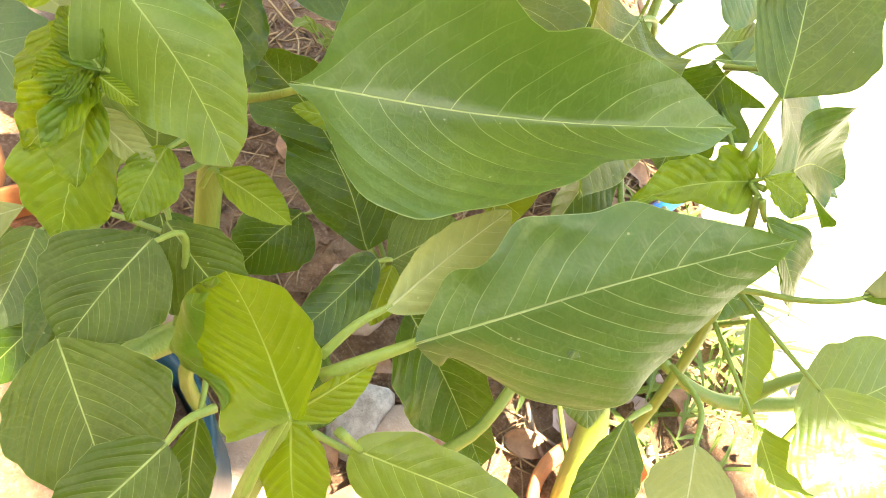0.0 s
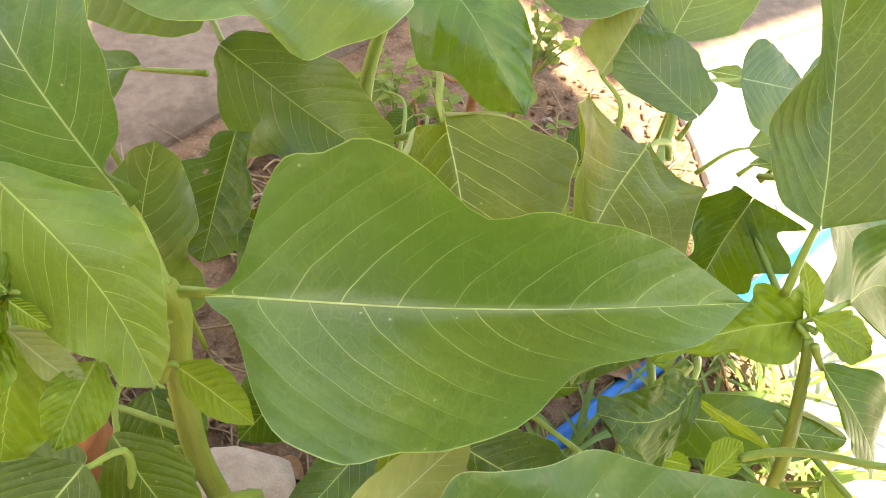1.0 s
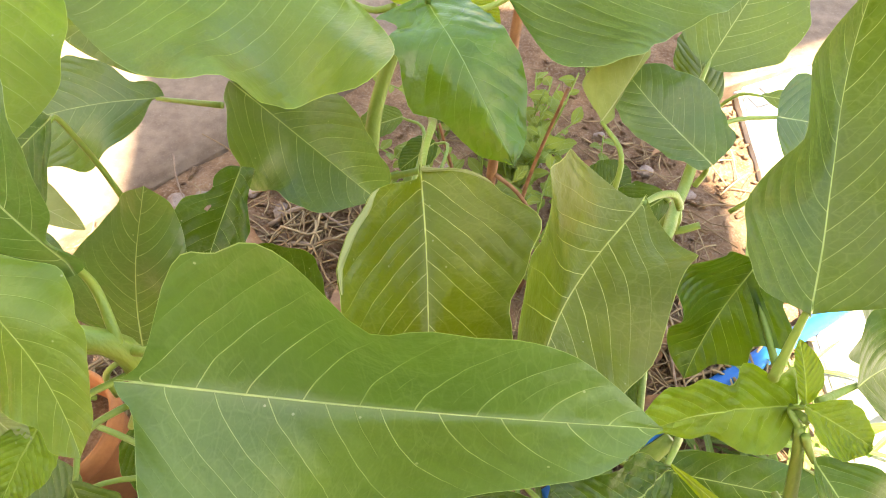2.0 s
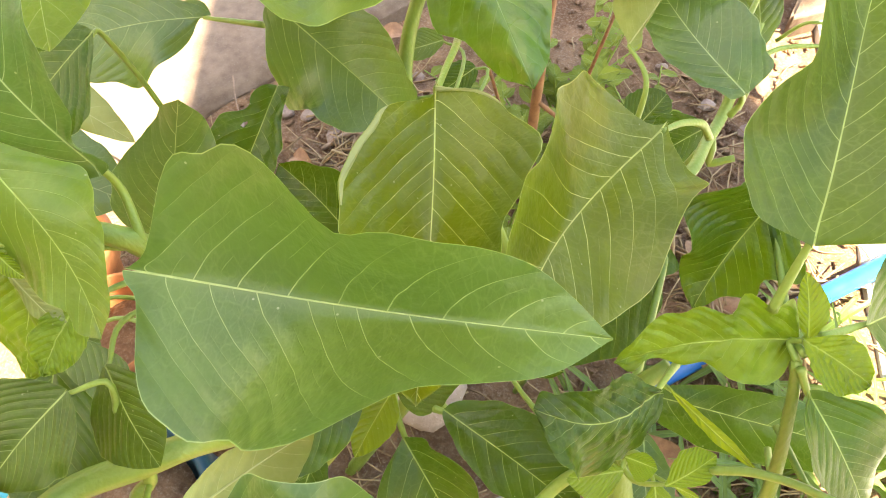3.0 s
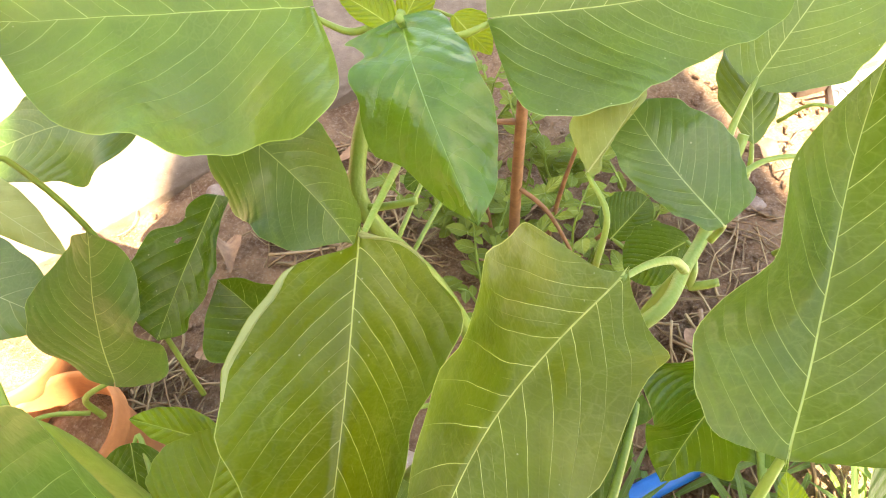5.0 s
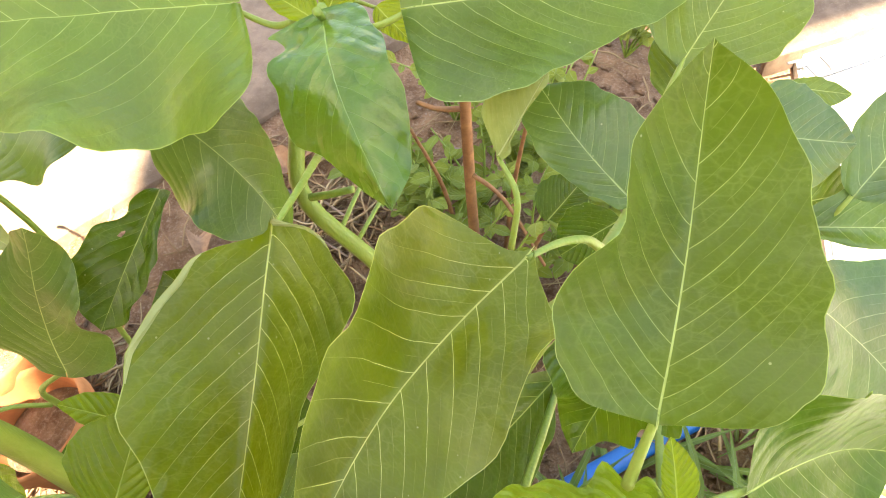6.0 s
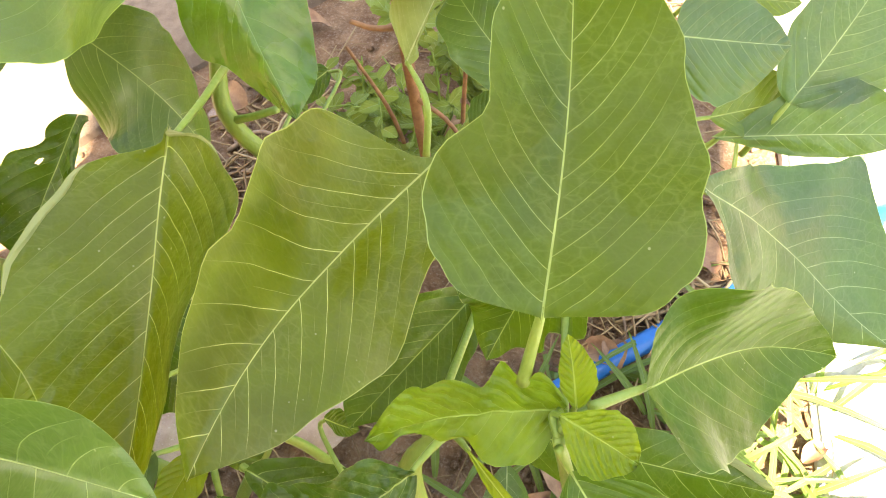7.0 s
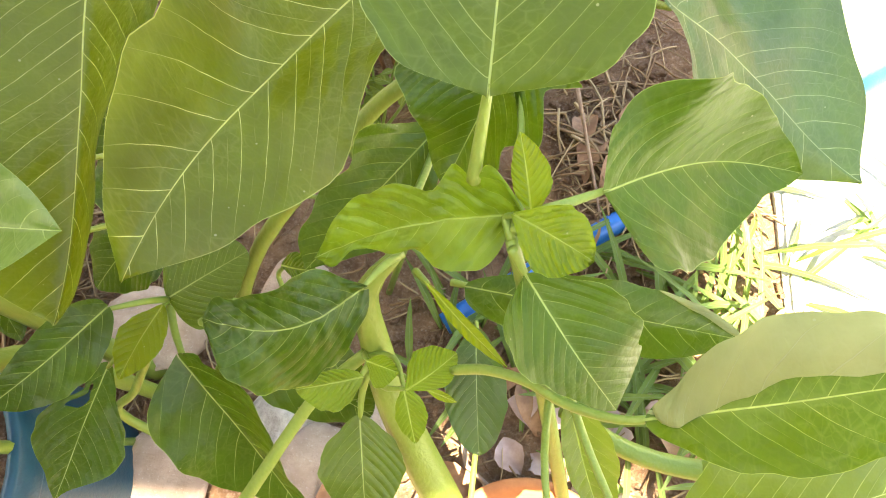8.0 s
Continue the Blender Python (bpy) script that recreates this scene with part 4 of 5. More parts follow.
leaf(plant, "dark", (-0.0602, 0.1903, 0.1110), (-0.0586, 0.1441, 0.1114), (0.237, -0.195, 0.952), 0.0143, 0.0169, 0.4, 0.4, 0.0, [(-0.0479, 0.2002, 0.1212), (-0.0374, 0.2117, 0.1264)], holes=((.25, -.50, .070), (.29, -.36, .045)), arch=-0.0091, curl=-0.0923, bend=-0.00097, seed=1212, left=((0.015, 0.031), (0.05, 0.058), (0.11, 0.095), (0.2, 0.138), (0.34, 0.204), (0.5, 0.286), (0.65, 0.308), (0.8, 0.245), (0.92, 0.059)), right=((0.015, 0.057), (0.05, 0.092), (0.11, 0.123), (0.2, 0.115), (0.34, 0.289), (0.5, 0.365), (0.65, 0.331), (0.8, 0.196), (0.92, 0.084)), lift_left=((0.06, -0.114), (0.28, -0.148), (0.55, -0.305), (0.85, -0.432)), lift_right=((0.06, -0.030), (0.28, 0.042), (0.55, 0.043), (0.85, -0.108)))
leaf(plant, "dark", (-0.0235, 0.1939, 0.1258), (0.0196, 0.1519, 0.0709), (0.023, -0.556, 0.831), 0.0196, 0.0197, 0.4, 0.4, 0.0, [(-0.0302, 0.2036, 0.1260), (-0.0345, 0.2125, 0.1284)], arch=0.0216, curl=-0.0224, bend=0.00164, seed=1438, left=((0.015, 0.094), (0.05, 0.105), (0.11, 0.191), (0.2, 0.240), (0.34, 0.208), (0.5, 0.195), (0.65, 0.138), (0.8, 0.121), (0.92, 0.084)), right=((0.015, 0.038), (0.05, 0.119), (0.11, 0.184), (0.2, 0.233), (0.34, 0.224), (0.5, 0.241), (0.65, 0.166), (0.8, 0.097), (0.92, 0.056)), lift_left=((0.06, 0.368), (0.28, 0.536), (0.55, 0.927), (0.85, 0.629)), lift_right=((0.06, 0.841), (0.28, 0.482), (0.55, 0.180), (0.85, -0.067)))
leaf(plant, "fresh", (0.0481, 0.1914, 0.1638), (0.0321, 0.1848, 0.1661), (0.323, -0.505, 0.800), 0.0078, 0.0041, 0.47, 0.41, 0.09, [(0.0493, 0.1963, 0.1624)])
leaf(plant, "mature", (0.0440, 0.1841, 0.1382), (0.0493, 0.1564, 0.1231), (0.178, -0.444, 0.878), 0.0127, 0.0134, 0.46, 0.47, -0.08, [(0.0444, 0.1901, 0.1440), (0.0464, 0.1954, 0.1515)])
leaf(plant, "fresh", (0.0491, 0.1958, 0.1644), (0.0584, 0.1939, 0.1652), (-0.152, -0.378, 0.913), 0.0033, 0.0055, 0.52, 0.56, 0.31, [(0.0463, 0.1988, 0.1586), (0.0461, 0.1998, 0.1567)])
leaf(plant, "fresh", (0.0615, 0.1899, 0.1651), (0.0736, 0.2000, 0.1716), (0.116, -0.633, 0.765), 0.0076, 0.0049, 0.56, 0.56, 0.10, [(0.0529, 0.1913, 0.1576), (0.0461, 0.1998, 0.1567)])
leaf(plant, "fresh", (0.0594, 0.1911, 0.1582), (0.0634, 0.1790, 0.1468), (0.084, -0.670, 0.737), 0.0052, 0.0040, 0.41, 0.47, 0.03, [(0.0546, 0.1993, 0.1581), (0.0461, 0.1998, 0.1567)])
leaf(plant, "young", (0.0654, 0.1922, 0.1576), (0.0739, 0.1906, 0.1554), (0.166, -0.389, 0.906), 0.0012, 0.0014, 0.45, 0.51, 0.00, [(0.0549, 0.1967, 0.1531), (0.0492, 0.1996, 0.1481)])
leaf(plant, "dark", (0.0126, 0.2238, 0.1533), (0.0266, 0.2209, 0.1605), (-0.480, -0.474, 0.738), 0.0051, 0.0034, 0.46, 0.50, 0.03, [(0.0105, 0.2202, 0.1446), (0.0385, 0.1932, 0.1520)])
leaf(plant, "dark", (-0.0095, 0.2043, 0.1416), (0.0407, 0.1898, 0.1106), (0.332, -0.524, 0.785), 0.0177, 0.0133, 0.47, 0.52, 0.00, [(-0.0157, 0.2061, 0.1380)], plump=.55)
leaf(plant, "light", (-0.0434, 0.1200, 0.1948), (0.0073, 0.1080, 0.1848), (0.018, -0.593, 0.805), 0.0092, 0.0143, 0.31, 0.29, -0.18, [(-0.0501, 0.1211, 0.2062)])
leaf(plant, "dark", (0.0522, 0.1510, 0.1486), (0.0367, 0.1187, 0.1312), (-0.165, -0.406, 0.899), 0.0143, 0.0073, 0.45, 0.54, 0.01, [(0.0580, 0.1554, 0.1465), (0.0651, 0.1599, 0.1447)])
leaf(plant, "pale", (0.0441, 0.1268, 0.2037), (0.0376, 0.1038, 0.1999), (-0.179, -0.112, 0.977), 0.0119, 0.0113, 0.41, 0.52, 0.00, [(0.0496, 0.1398, 0.2010), (0.0505, 0.1569, 0.1880)])
leaf(plant, "light", (0.1204, 0.1622, 0.1687), (0.1489, 0.1298, 0.1595), (-0.224, -0.442, 0.869), 0.0162, 0.0262, 0.43, 0.38, -0.00, [(0.1072, 0.1868, 0.1653), (0.0950, 0.2180, 0.1589)])
leaf(plant, "light", (0.1051, 0.1543, 0.1488), (0.1204, 0.1246, 0.1328), (-0.158, -0.529, 0.834), 0.0173, 0.0073, 0.55, 0.50, -0.00, [(0.0992, 0.1818, 0.1485), (0.0987, 0.2173, 0.1402)])
plant = plant_at("amaranth_plant", 0.0168, 0.3174, "amaranth with large light leaves at the back")
tube("stem", [(-0.0393, 0.3552, 0.2378), (-0.0519, 0.3543, 0.2104), (-0.0587, 0.3400, 0.1850), (-0.0549, 0.3263, 0.1634), (-0.0282, 0.3230, 0.1241), (-0.0057, 0.3202, 0.0581), (0.0168, 0.3174, -0.0080)],
     (0.0016, 0.0026, 0.003, 0.0034, 0.0036, 0.0038, 0.0041), STALK, plant, ribs=0.07, sides=12)
tube("stem", [(-0.0334, 0.3282, 0.1747), (-0.0449, 0.3273, 0.1699), (-0.0585, 0.3270, 0.1647)],
     (0.0015, 0.0016, 0.0018), STALK, plant, ribs=0.07, sides=12)
tube("stem", [(-0.0305, 0.2265, 0.0969), (-0.0191, 0.2273, 0.0756), (-0.0067, 0.2236, 0.0396)],
     (0.0018, 0.002, 0.0024), STALK, plant, ribs=0.07, sides=12)
rolled_margin(rolled_margin(leaf(plant, "olive", (-0.0270, 0.2720, 0.2279), (-0.0147, 0.1900, 0.1903), (0.183, -0.241, 0.953), 0.0282, 0.0229, 0.4, 0.4, 0.0, [(-0.0290, 0.2926, 0.2201), (-0.0290, 0.3080, 0.2175), (-0.0330, 0.3300, 0.2080)], arch=0.0955, curl=-0.2112, bend=0.00161, seed=1208, left=((0.015, 0.015), (0.05, 0.145), (0.11, 0.220), (0.2, 0.310), (0.34, 0.266), (0.5, 0.207), (0.65, 0.178), (0.8, 0.126), (0.92, 0.079)), right=((0.015, 0.008), (0.05, 0.016), (0.11, 0.147), (0.2, 0.204), (0.34, 0.248), (0.5, 0.251), (0.65, 0.179), (0.8, 0.133), (0.92, 0.086)), lift_left=((0.06, 0.644), (0.28, 1.009), (0.55, 1.426), (0.85, 1.233)), lift_right=((0.06, 0.726), (0.28, 0.691), (0.55, 1.042), (0.85, 1.040))), -1, .22, .47, .0022), 1, .03, .2, .003)
leaf(plant, "deep", (-0.1607, 0.3508, 0.1760), (-0.2307, 0.3200, 0.1660), (-0.000, -0.543, 0.840), 0.0236, 0.0241, 0.4, 0.4, 0.0, [(-0.1264, 0.3448, 0.1815)], arch=0.0520, curl=-0.0432, bend=-0.00327, seed=1205, left=((0.015, 0.010), (0.05, 0.009), (0.11, 0.116), (0.2, 0.196), (0.34, 0.299), (0.5, 0.306), (0.65, 0.237), (0.8, 0.218), (0.92, 0.169)), right=((0.015, 0.081), (0.05, 0.109), (0.11, 0.123), (0.2, 0.246), (0.34, 0.312), (0.5, 0.305), (0.65, 0.255), (0.8, 0.175), (0.92, 0.101)), lift_left=((0.06, -0.180), (0.28, 0.177), (0.55, -0.245), (0.85, 0.066)), lift_right=((0.06, 0.116), (0.28, 0.160), (0.55, 0.116), (0.85, 0.109)))
leaf(plant, "light", (-0.0756, 0.3541, 0.2361), (-0.1576, 0.2985, 0.2586), (0.379, -0.374, 0.847), 0.0537, 0.0434, 0.4, 0.4, 0.0, [(-0.0603, 0.3538, 0.2291), (-0.0496, 0.3531, 0.2320)], arch=0.0560, curl=-0.0359, bend=0.00045, seed=1339, crumple=0.0016, left=((0.015, 0.288), (0.05, 0.469), (0.11, 0.529), (0.2, 0.492), (0.34, 0.514), (0.5, 0.497), (0.65, 0.435), (0.8, 0.267), (0.92, 0.009)), right=((0.015, 0.226), (0.05, 0.325), (0.11, 0.384), (0.2, 0.418), (0.34, 0.428), (0.5, 0.402), (0.65, 0.345), (0.8, 0.265), (0.92, 0.190)), lift_left=((0.06, 0.924), (0.28, 0.180), (0.55, 0.757), (0.85, 0.336)), lift_right=((0.06, 0.100), (0.28, 0.100), (0.55, 0.100), (0.85, 0.100)))
leaf(plant, "light", (-0.1252, 0.3731, 0.2380), (-0.1687, 0.3242, 0.2235), (0.250, -0.473, 0.845), 0.0410, 0.0209, 0.55, 0.49, 0.18, [(-0.1185, 0.3838, 0.2372), (-0.1153, 0.3934, 0.2222)])
leaf(plant, "mature", (-0.0054, 0.3518, 0.2428), (0.0780, 0.3847, 0.2482), (-0.057, -0.609, 0.791), 0.0240, 0.0388, 0.4, 0.4, 0.0, [(-0.0174, 0.3469, 0.2379), (-0.0351, 0.3534, 0.2284)], arch=0.0309, curl=-0.0025, bend=-0.00329, seed=1231, left=((0.015, 0.137), (0.05, 0.198), (0.11, 0.236), (0.2, 0.259), (0.34, 0.267), (0.5, 0.252), (0.65, 0.217), (0.8, 0.166), (0.92, 0.118)), right=((0.015, 0.280), (0.05, 0.400), (0.11, 0.433), (0.2, 0.423), (0.34, 0.401), (0.5, 0.317), (0.65, 0.281), (0.8, 0.235), (0.92, 0.174)), lift_left=((0.06, 0.260), (0.28, 0.260), (0.55, 0.260), (0.85, 0.260)), lift_right=((0.06, 0.660), (0.28, 0.758), (0.55, 0.308), (0.85, 0.348)))
leaf(plant, "deep", (-0.1302, 0.2435, 0.1469), (-0.1180, 0.2729, 0.2120), (0.273, -0.753, 0.599), 0.0251, 0.0212, 0.4, 0.4, 0.0, [(-0.1472, 0.2375, 0.1333), (-0.1509, 0.2376, 0.1126)], arch=0.0439, curl=-0.1022, bend=0.00181, seed=1330, left=((0.015, 0.106), (0.05, 0.160), (0.11, 0.224), (0.2, 0.288), (0.34, 0.347), (0.5, 0.325), (0.65, 0.250), (0.8, 0.144), (0.92, 0.097)), right=((0.015, 0.061), (0.05, 0.156), (0.11, 0.275), (0.2, 0.292), (0.34, 0.245), (0.5, 0.184), (0.65, 0.229), (0.8, 0.147), (0.92, 0.099)), lift_left=((0.06, 0.105), (0.28, 0.173), (0.55, -0.051), (0.85, -0.423)), lift_right=((0.06, 0.113), (0.28, -0.056), (0.55, 0.398), (0.85, -0.278)))
leaf(plant, "dark", (-0.1066, 0.3086, 0.1807), (-0.1071, 0.2541, 0.1695), (0.096, -0.205, 0.974), 0.0125, 0.0181, 0.4, 0.4, 0.0, [(-0.1119, 0.3100, 0.1763), (-0.1122, 0.3160, 0.1717)], wave=0.035, arch=-0.0013, curl=0.0056, bend=-0.00137, seed=1207, holes=((.35, -.45, .022),), left=((0.015, 0.095), (0.05, 0.124), (0.11, 0.133), (0.2, 0.121), (0.34, 0.160), (0.5, 0.215), (0.65, 0.225), (0.8, 0.186), (0.92, 0.197)), right=((0.015, 0.075), (0.05, 0.115), (0.11, 0.141), (0.2, 0.139), (0.34, 0.258), (0.5, 0.311), (0.65, 0.326), (0.8, 0.241), (0.92, 0.158)), lift_left=((0.06, 0.434), (0.28, 0.264), (0.55, 0.540), (0.85, 0.337)), lift_right=((0.06, 0.344), (0.28, 0.317), (0.55, 0.470), (0.85, 0.291)))
leaf(plant, "deep", (-0.1135, 0.3373, 0.1996), (-0.0452, 0.3012, 0.1753), (-0.047, -0.420, 0.906), 0.0239, 0.0281, 0.4, 0.4, 0.0, [(-0.1259, 0.3594, 0.2009)], arch=-0.1053, curl=-0.1065, bend=0.00140, seed=1225, left=((0.015, 0.098), (0.05, 0.159), (0.11, 0.219), (0.2, 0.270), (0.34, 0.295), (0.5, 0.273), (0.65, 0.240), (0.8, 0.166), (0.92, 0.127)), right=((0.015, 0.073), (0.05, 0.118), (0.11, 0.235), (0.2, 0.281), (0.34, 0.347), (0.5, 0.270), (0.65, 0.270), (0.8, 0.177), (0.92, 0.021)), lift_left=((0.06, 0.068), (0.28, 0.118), (0.55, 0.602), (0.85, 1.010)), lift_right=((0.06, -0.394), (0.28, -0.487), (0.55, 0.374), (0.85, 0.289)))
leaf(plant, "glossy", (-0.0376, 0.3506, 0.2362), (0.0010, 0.2916, 0.2159), (-0.164, -0.238, 0.957), 0.0179, 0.0219, 0.4, 0.4, 0.0, [(-0.0364, 0.3455, 0.2431)], wave=0.03, arch=0.1643, curl=-0.0244, bend=0.00013, seed=1211, crumple=0.0014, left=((0.015, 0.130), (0.05, 0.185), (0.11, 0.202), (0.2, 0.217), (0.34, 0.244), (0.5, 0.241), (0.65, 0.238), (0.8, 0.157), (0.92, 0.092)), right=((0.015, 0.247), (0.05, 0.226), (0.11, 0.192), (0.2, 0.254), (0.34, 0.262), (0.5, 0.298), (0.65, 0.195), (0.8, 0.114), (0.92, 0.049)), lift_left=((0.06, -0.099), (0.28, -0.134), (0.55, -0.226), (0.85, -0.419)), lift_right=((0.06, 0.062), (0.28, 0.172), (0.55, -0.551), (0.85, -1.696)))
leaf(plant, "young", (-0.0390, 0.3507, 0.2338), (-0.0608, 0.3556, 0.2427), (0.214, -0.532, 0.819), 0.0046, 0.0085, 0.56, 0.51, 0.00, [(-0.0391, 0.3536, 0.2296), (-0.0418, 0.3550, 0.2324)])
leaf(plant, "young", (-0.0411, 0.3544, 0.2306), (-0.0348, 0.3731, 0.2411), (0.214, -0.532, 0.819), 0.0062, 0.0067, 0.58, 0.57, 0.00, [(-0.0432, 0.3554, 0.2257), (-0.0444, 0.3548, 0.2269)])
leaf(plant, "young", (-0.0251, 0.3676, 0.2289), (-0.0109, 0.3604, 0.2205), (0.214, -0.532, 0.819), 0.0083, 0.0049, 0.36, 0.30, 0.00, [(-0.0362, 0.3694, 0.2284), (-0.0444, 0.3548, 0.2269)])
leaf(plant, "pale", (-0.2509, 0.3067, 0.1828), (-0.1632, 0.2805, 0.1670), (0.029, -0.442, 0.897), 0.0112, 0.0084, 0.57, 0.56, -0.05, [(-0.2623, 0.3118, 0.1812), (-0.2701, 0.3176, 0.1654)])
leaf(plant, "teal", (-0.2366, 0.2708, 0.1706), (-0.1578, 0.2568, 0.1580), (0.059, -0.466, 0.883), 0.0205, 0.0192, 0.57, 0.56, -0.04, [(-0.2485, 0.2747, 0.1690), (-0.2568, 0.2798, 0.1532)])
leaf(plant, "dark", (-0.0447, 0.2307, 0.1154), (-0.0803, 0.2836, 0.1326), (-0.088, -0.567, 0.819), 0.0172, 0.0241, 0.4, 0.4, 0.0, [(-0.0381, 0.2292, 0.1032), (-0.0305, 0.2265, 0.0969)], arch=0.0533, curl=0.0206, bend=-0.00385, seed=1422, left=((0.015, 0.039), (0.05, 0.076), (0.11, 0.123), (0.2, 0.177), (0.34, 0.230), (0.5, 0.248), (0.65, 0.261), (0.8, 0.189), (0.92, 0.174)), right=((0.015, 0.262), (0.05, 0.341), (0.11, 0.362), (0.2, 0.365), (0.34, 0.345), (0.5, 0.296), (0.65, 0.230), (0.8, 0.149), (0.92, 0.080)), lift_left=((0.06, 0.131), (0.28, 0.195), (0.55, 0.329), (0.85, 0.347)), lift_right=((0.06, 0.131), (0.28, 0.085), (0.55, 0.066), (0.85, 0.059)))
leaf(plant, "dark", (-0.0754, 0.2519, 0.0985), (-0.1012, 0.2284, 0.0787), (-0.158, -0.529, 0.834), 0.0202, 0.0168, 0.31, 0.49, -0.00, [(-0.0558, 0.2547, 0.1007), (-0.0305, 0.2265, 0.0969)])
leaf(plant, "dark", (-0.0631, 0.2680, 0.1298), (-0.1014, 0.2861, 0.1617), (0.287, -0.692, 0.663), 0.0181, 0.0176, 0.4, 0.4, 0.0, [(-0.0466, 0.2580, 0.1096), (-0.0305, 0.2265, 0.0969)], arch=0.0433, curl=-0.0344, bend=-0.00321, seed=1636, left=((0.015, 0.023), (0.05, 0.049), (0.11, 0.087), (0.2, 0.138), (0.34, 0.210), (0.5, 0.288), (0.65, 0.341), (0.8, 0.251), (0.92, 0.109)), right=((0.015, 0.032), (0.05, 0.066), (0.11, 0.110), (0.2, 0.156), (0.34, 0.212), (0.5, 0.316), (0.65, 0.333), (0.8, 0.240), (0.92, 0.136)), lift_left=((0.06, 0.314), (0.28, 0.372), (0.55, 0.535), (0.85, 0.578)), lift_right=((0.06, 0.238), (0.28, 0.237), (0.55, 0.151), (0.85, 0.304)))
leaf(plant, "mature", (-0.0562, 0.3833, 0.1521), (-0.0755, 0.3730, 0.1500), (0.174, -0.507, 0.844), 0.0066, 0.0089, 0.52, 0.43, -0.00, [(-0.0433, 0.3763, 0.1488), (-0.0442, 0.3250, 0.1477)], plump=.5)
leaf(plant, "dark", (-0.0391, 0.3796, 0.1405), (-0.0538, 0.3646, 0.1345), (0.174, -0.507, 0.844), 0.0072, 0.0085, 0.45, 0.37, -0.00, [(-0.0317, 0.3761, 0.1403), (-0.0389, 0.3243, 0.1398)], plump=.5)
plant = plant_at("amaranth_plant", -0.0752, 0.2051, "amaranth with bluish green leaves beside the soil edge")
tube("stem", [(0.0751, 0.3540, 0.2052), (0.0709, 0.3346, 0.1799), (0.0646, 0.3165, 0.1783), (0.0581, 0.2976, 0.1800), (0.0411, 0.2848, 0.1687), (0.0255, 0.2781, 0.1544), (-0.0166, 0.2475, 0.1115), (-0.0459, 0.2263, 0.0517), (-0.0752, 0.2051, -0.0080)],
     (0.0018, 0.0023, 0.0024, 0.0024, 0.0026, 0.0028, 0.003, 0.0032, 0.0034), STALK, plant, ribs=0.07, sides=12)
tube("stem", [(0.0776, 0.3192, 0.1691), (0.0692, 0.3179, 0.1652), (0.0617, 0.3191, 0.1603), (0.0070, 0.2735, -0.0060)],
     (0.0014, 0.0016, 0.0018, 0.0018), STALK, plant, ribs=0.07, sides=12)
leaf(plant, "olive", (0.0425, 0.2835, 0.2154), (0.0132, 0.1947, 0.2382), (0.136, 0.022, 0.991), 0.0221, 0.0264, 0.4, 0.4, 0.0, [(0.0494, 0.2931, 0.2098), (0.0570, 0.3008, 0.2030), (0.0624, 0.3061, 0.1916)], arch=-0.1204, curl=0.2017, bend=-0.00667, seed=1209, left=((0.015, 0.008), (0.05, 0.046), (0.11, 0.132), (0.2, 0.209), (0.34, 0.188), (0.5, 0.229), (0.65, 0.168), (0.8, 0.129), (0.92, 0.054)), right=((0.015, 0.008), (0.05, 0.055), (0.11, 0.221), (0.2, 0.266), (0.34, 0.274), (0.5, 0.218), (0.65, 0.195), (0.8, 0.152), (0.92, 0.076)), lift_left=((0.06, 0.183), (0.28, 0.487), (0.55, -0.184), (0.85, -0.324)), lift_right=((0.06, 0.695), (0.28, 1.203), (0.55, 2.040), (0.85, 1.563)))
leaf(plant, "pale", (0.0283, 0.3134, 0.2217), (0.0400, 0.3303, 0.2415), (0.156, -0.429, 0.890), 0.0129, 0.0028, 0.4, 0.4, 0.0, [(0.0359, 0.3032, 0.2160), (0.0353, 0.2959, 0.1995)], arch=0.1041, curl=-0.0079, bend=-0.00012, seed=1220, left=((0.015, 0.009), (0.05, 0.047), (0.11, 0.214), (0.2, 0.359), (0.34, 0.454), (0.5, 0.415), (0.65, 0.321), (0.8, 0.206), (0.92, 0.108)), right=((0.015, 0.045), (0.05, 0.077), (0.11, 0.099), (0.2, 0.036), (0.34, 0.030), (0.5, 0.016), (0.65, 0.032), (0.8, 0.050), (0.92, 0.062)), lift_left=((0.06, -0.743), (0.28, -0.675), (0.55, -0.316), (0.85, -0.178)), lift_right=((0.06, 0.010), (0.28, 0.047), (0.55, 0.050), (0.85, 0.025)))
leaf(plant, "teal", (0.0685, 0.3154, 0.2072), (0.0352, 0.3443, 0.2226), (0.230, -0.825, 0.516), 0.0126, 0.0185, 0.4, 0.4, 0.0, [(0.0722, 0.3230, 0.1946), (0.0700, 0.3218, 0.1879)], arch=0.0113, curl=0.0139, bend=0.00069, seed=1217, left=((0.015, 0.083), (0.05, 0.113), (0.11, 0.141), (0.2, 0.202), (0.34, 0.219), (0.5, 0.270), (0.65, 0.266), (0.8, 0.244), (0.92, 0.200)), right=((0.015, 0.192), (0.05, 0.272), (0.11, 0.287), (0.2, 0.342), (0.34, 0.380), (0.5, 0.396), (0.65, 0.321), (0.8, 0.287), (0.92, 0.127)), lift_left=((0.06, 0.169), (0.28, 0.057), (0.55, 0.097), (0.85, 0.085)), lift_right=((0.06, -0.078), (0.28, -0.195), (0.55, -0.067), (0.85, -0.474)))
leaf(plant, "mature", (0.0833, 0.4015, 0.1896), (0.1126, 0.4533, 0.2303), (0.289, -0.687, 0.667), 0.0290, 0.0332, 0.30, 0.41, -0.01, [(0.0780, 0.3862, 0.1811), (0.0764, 0.3765, 0.1752)])
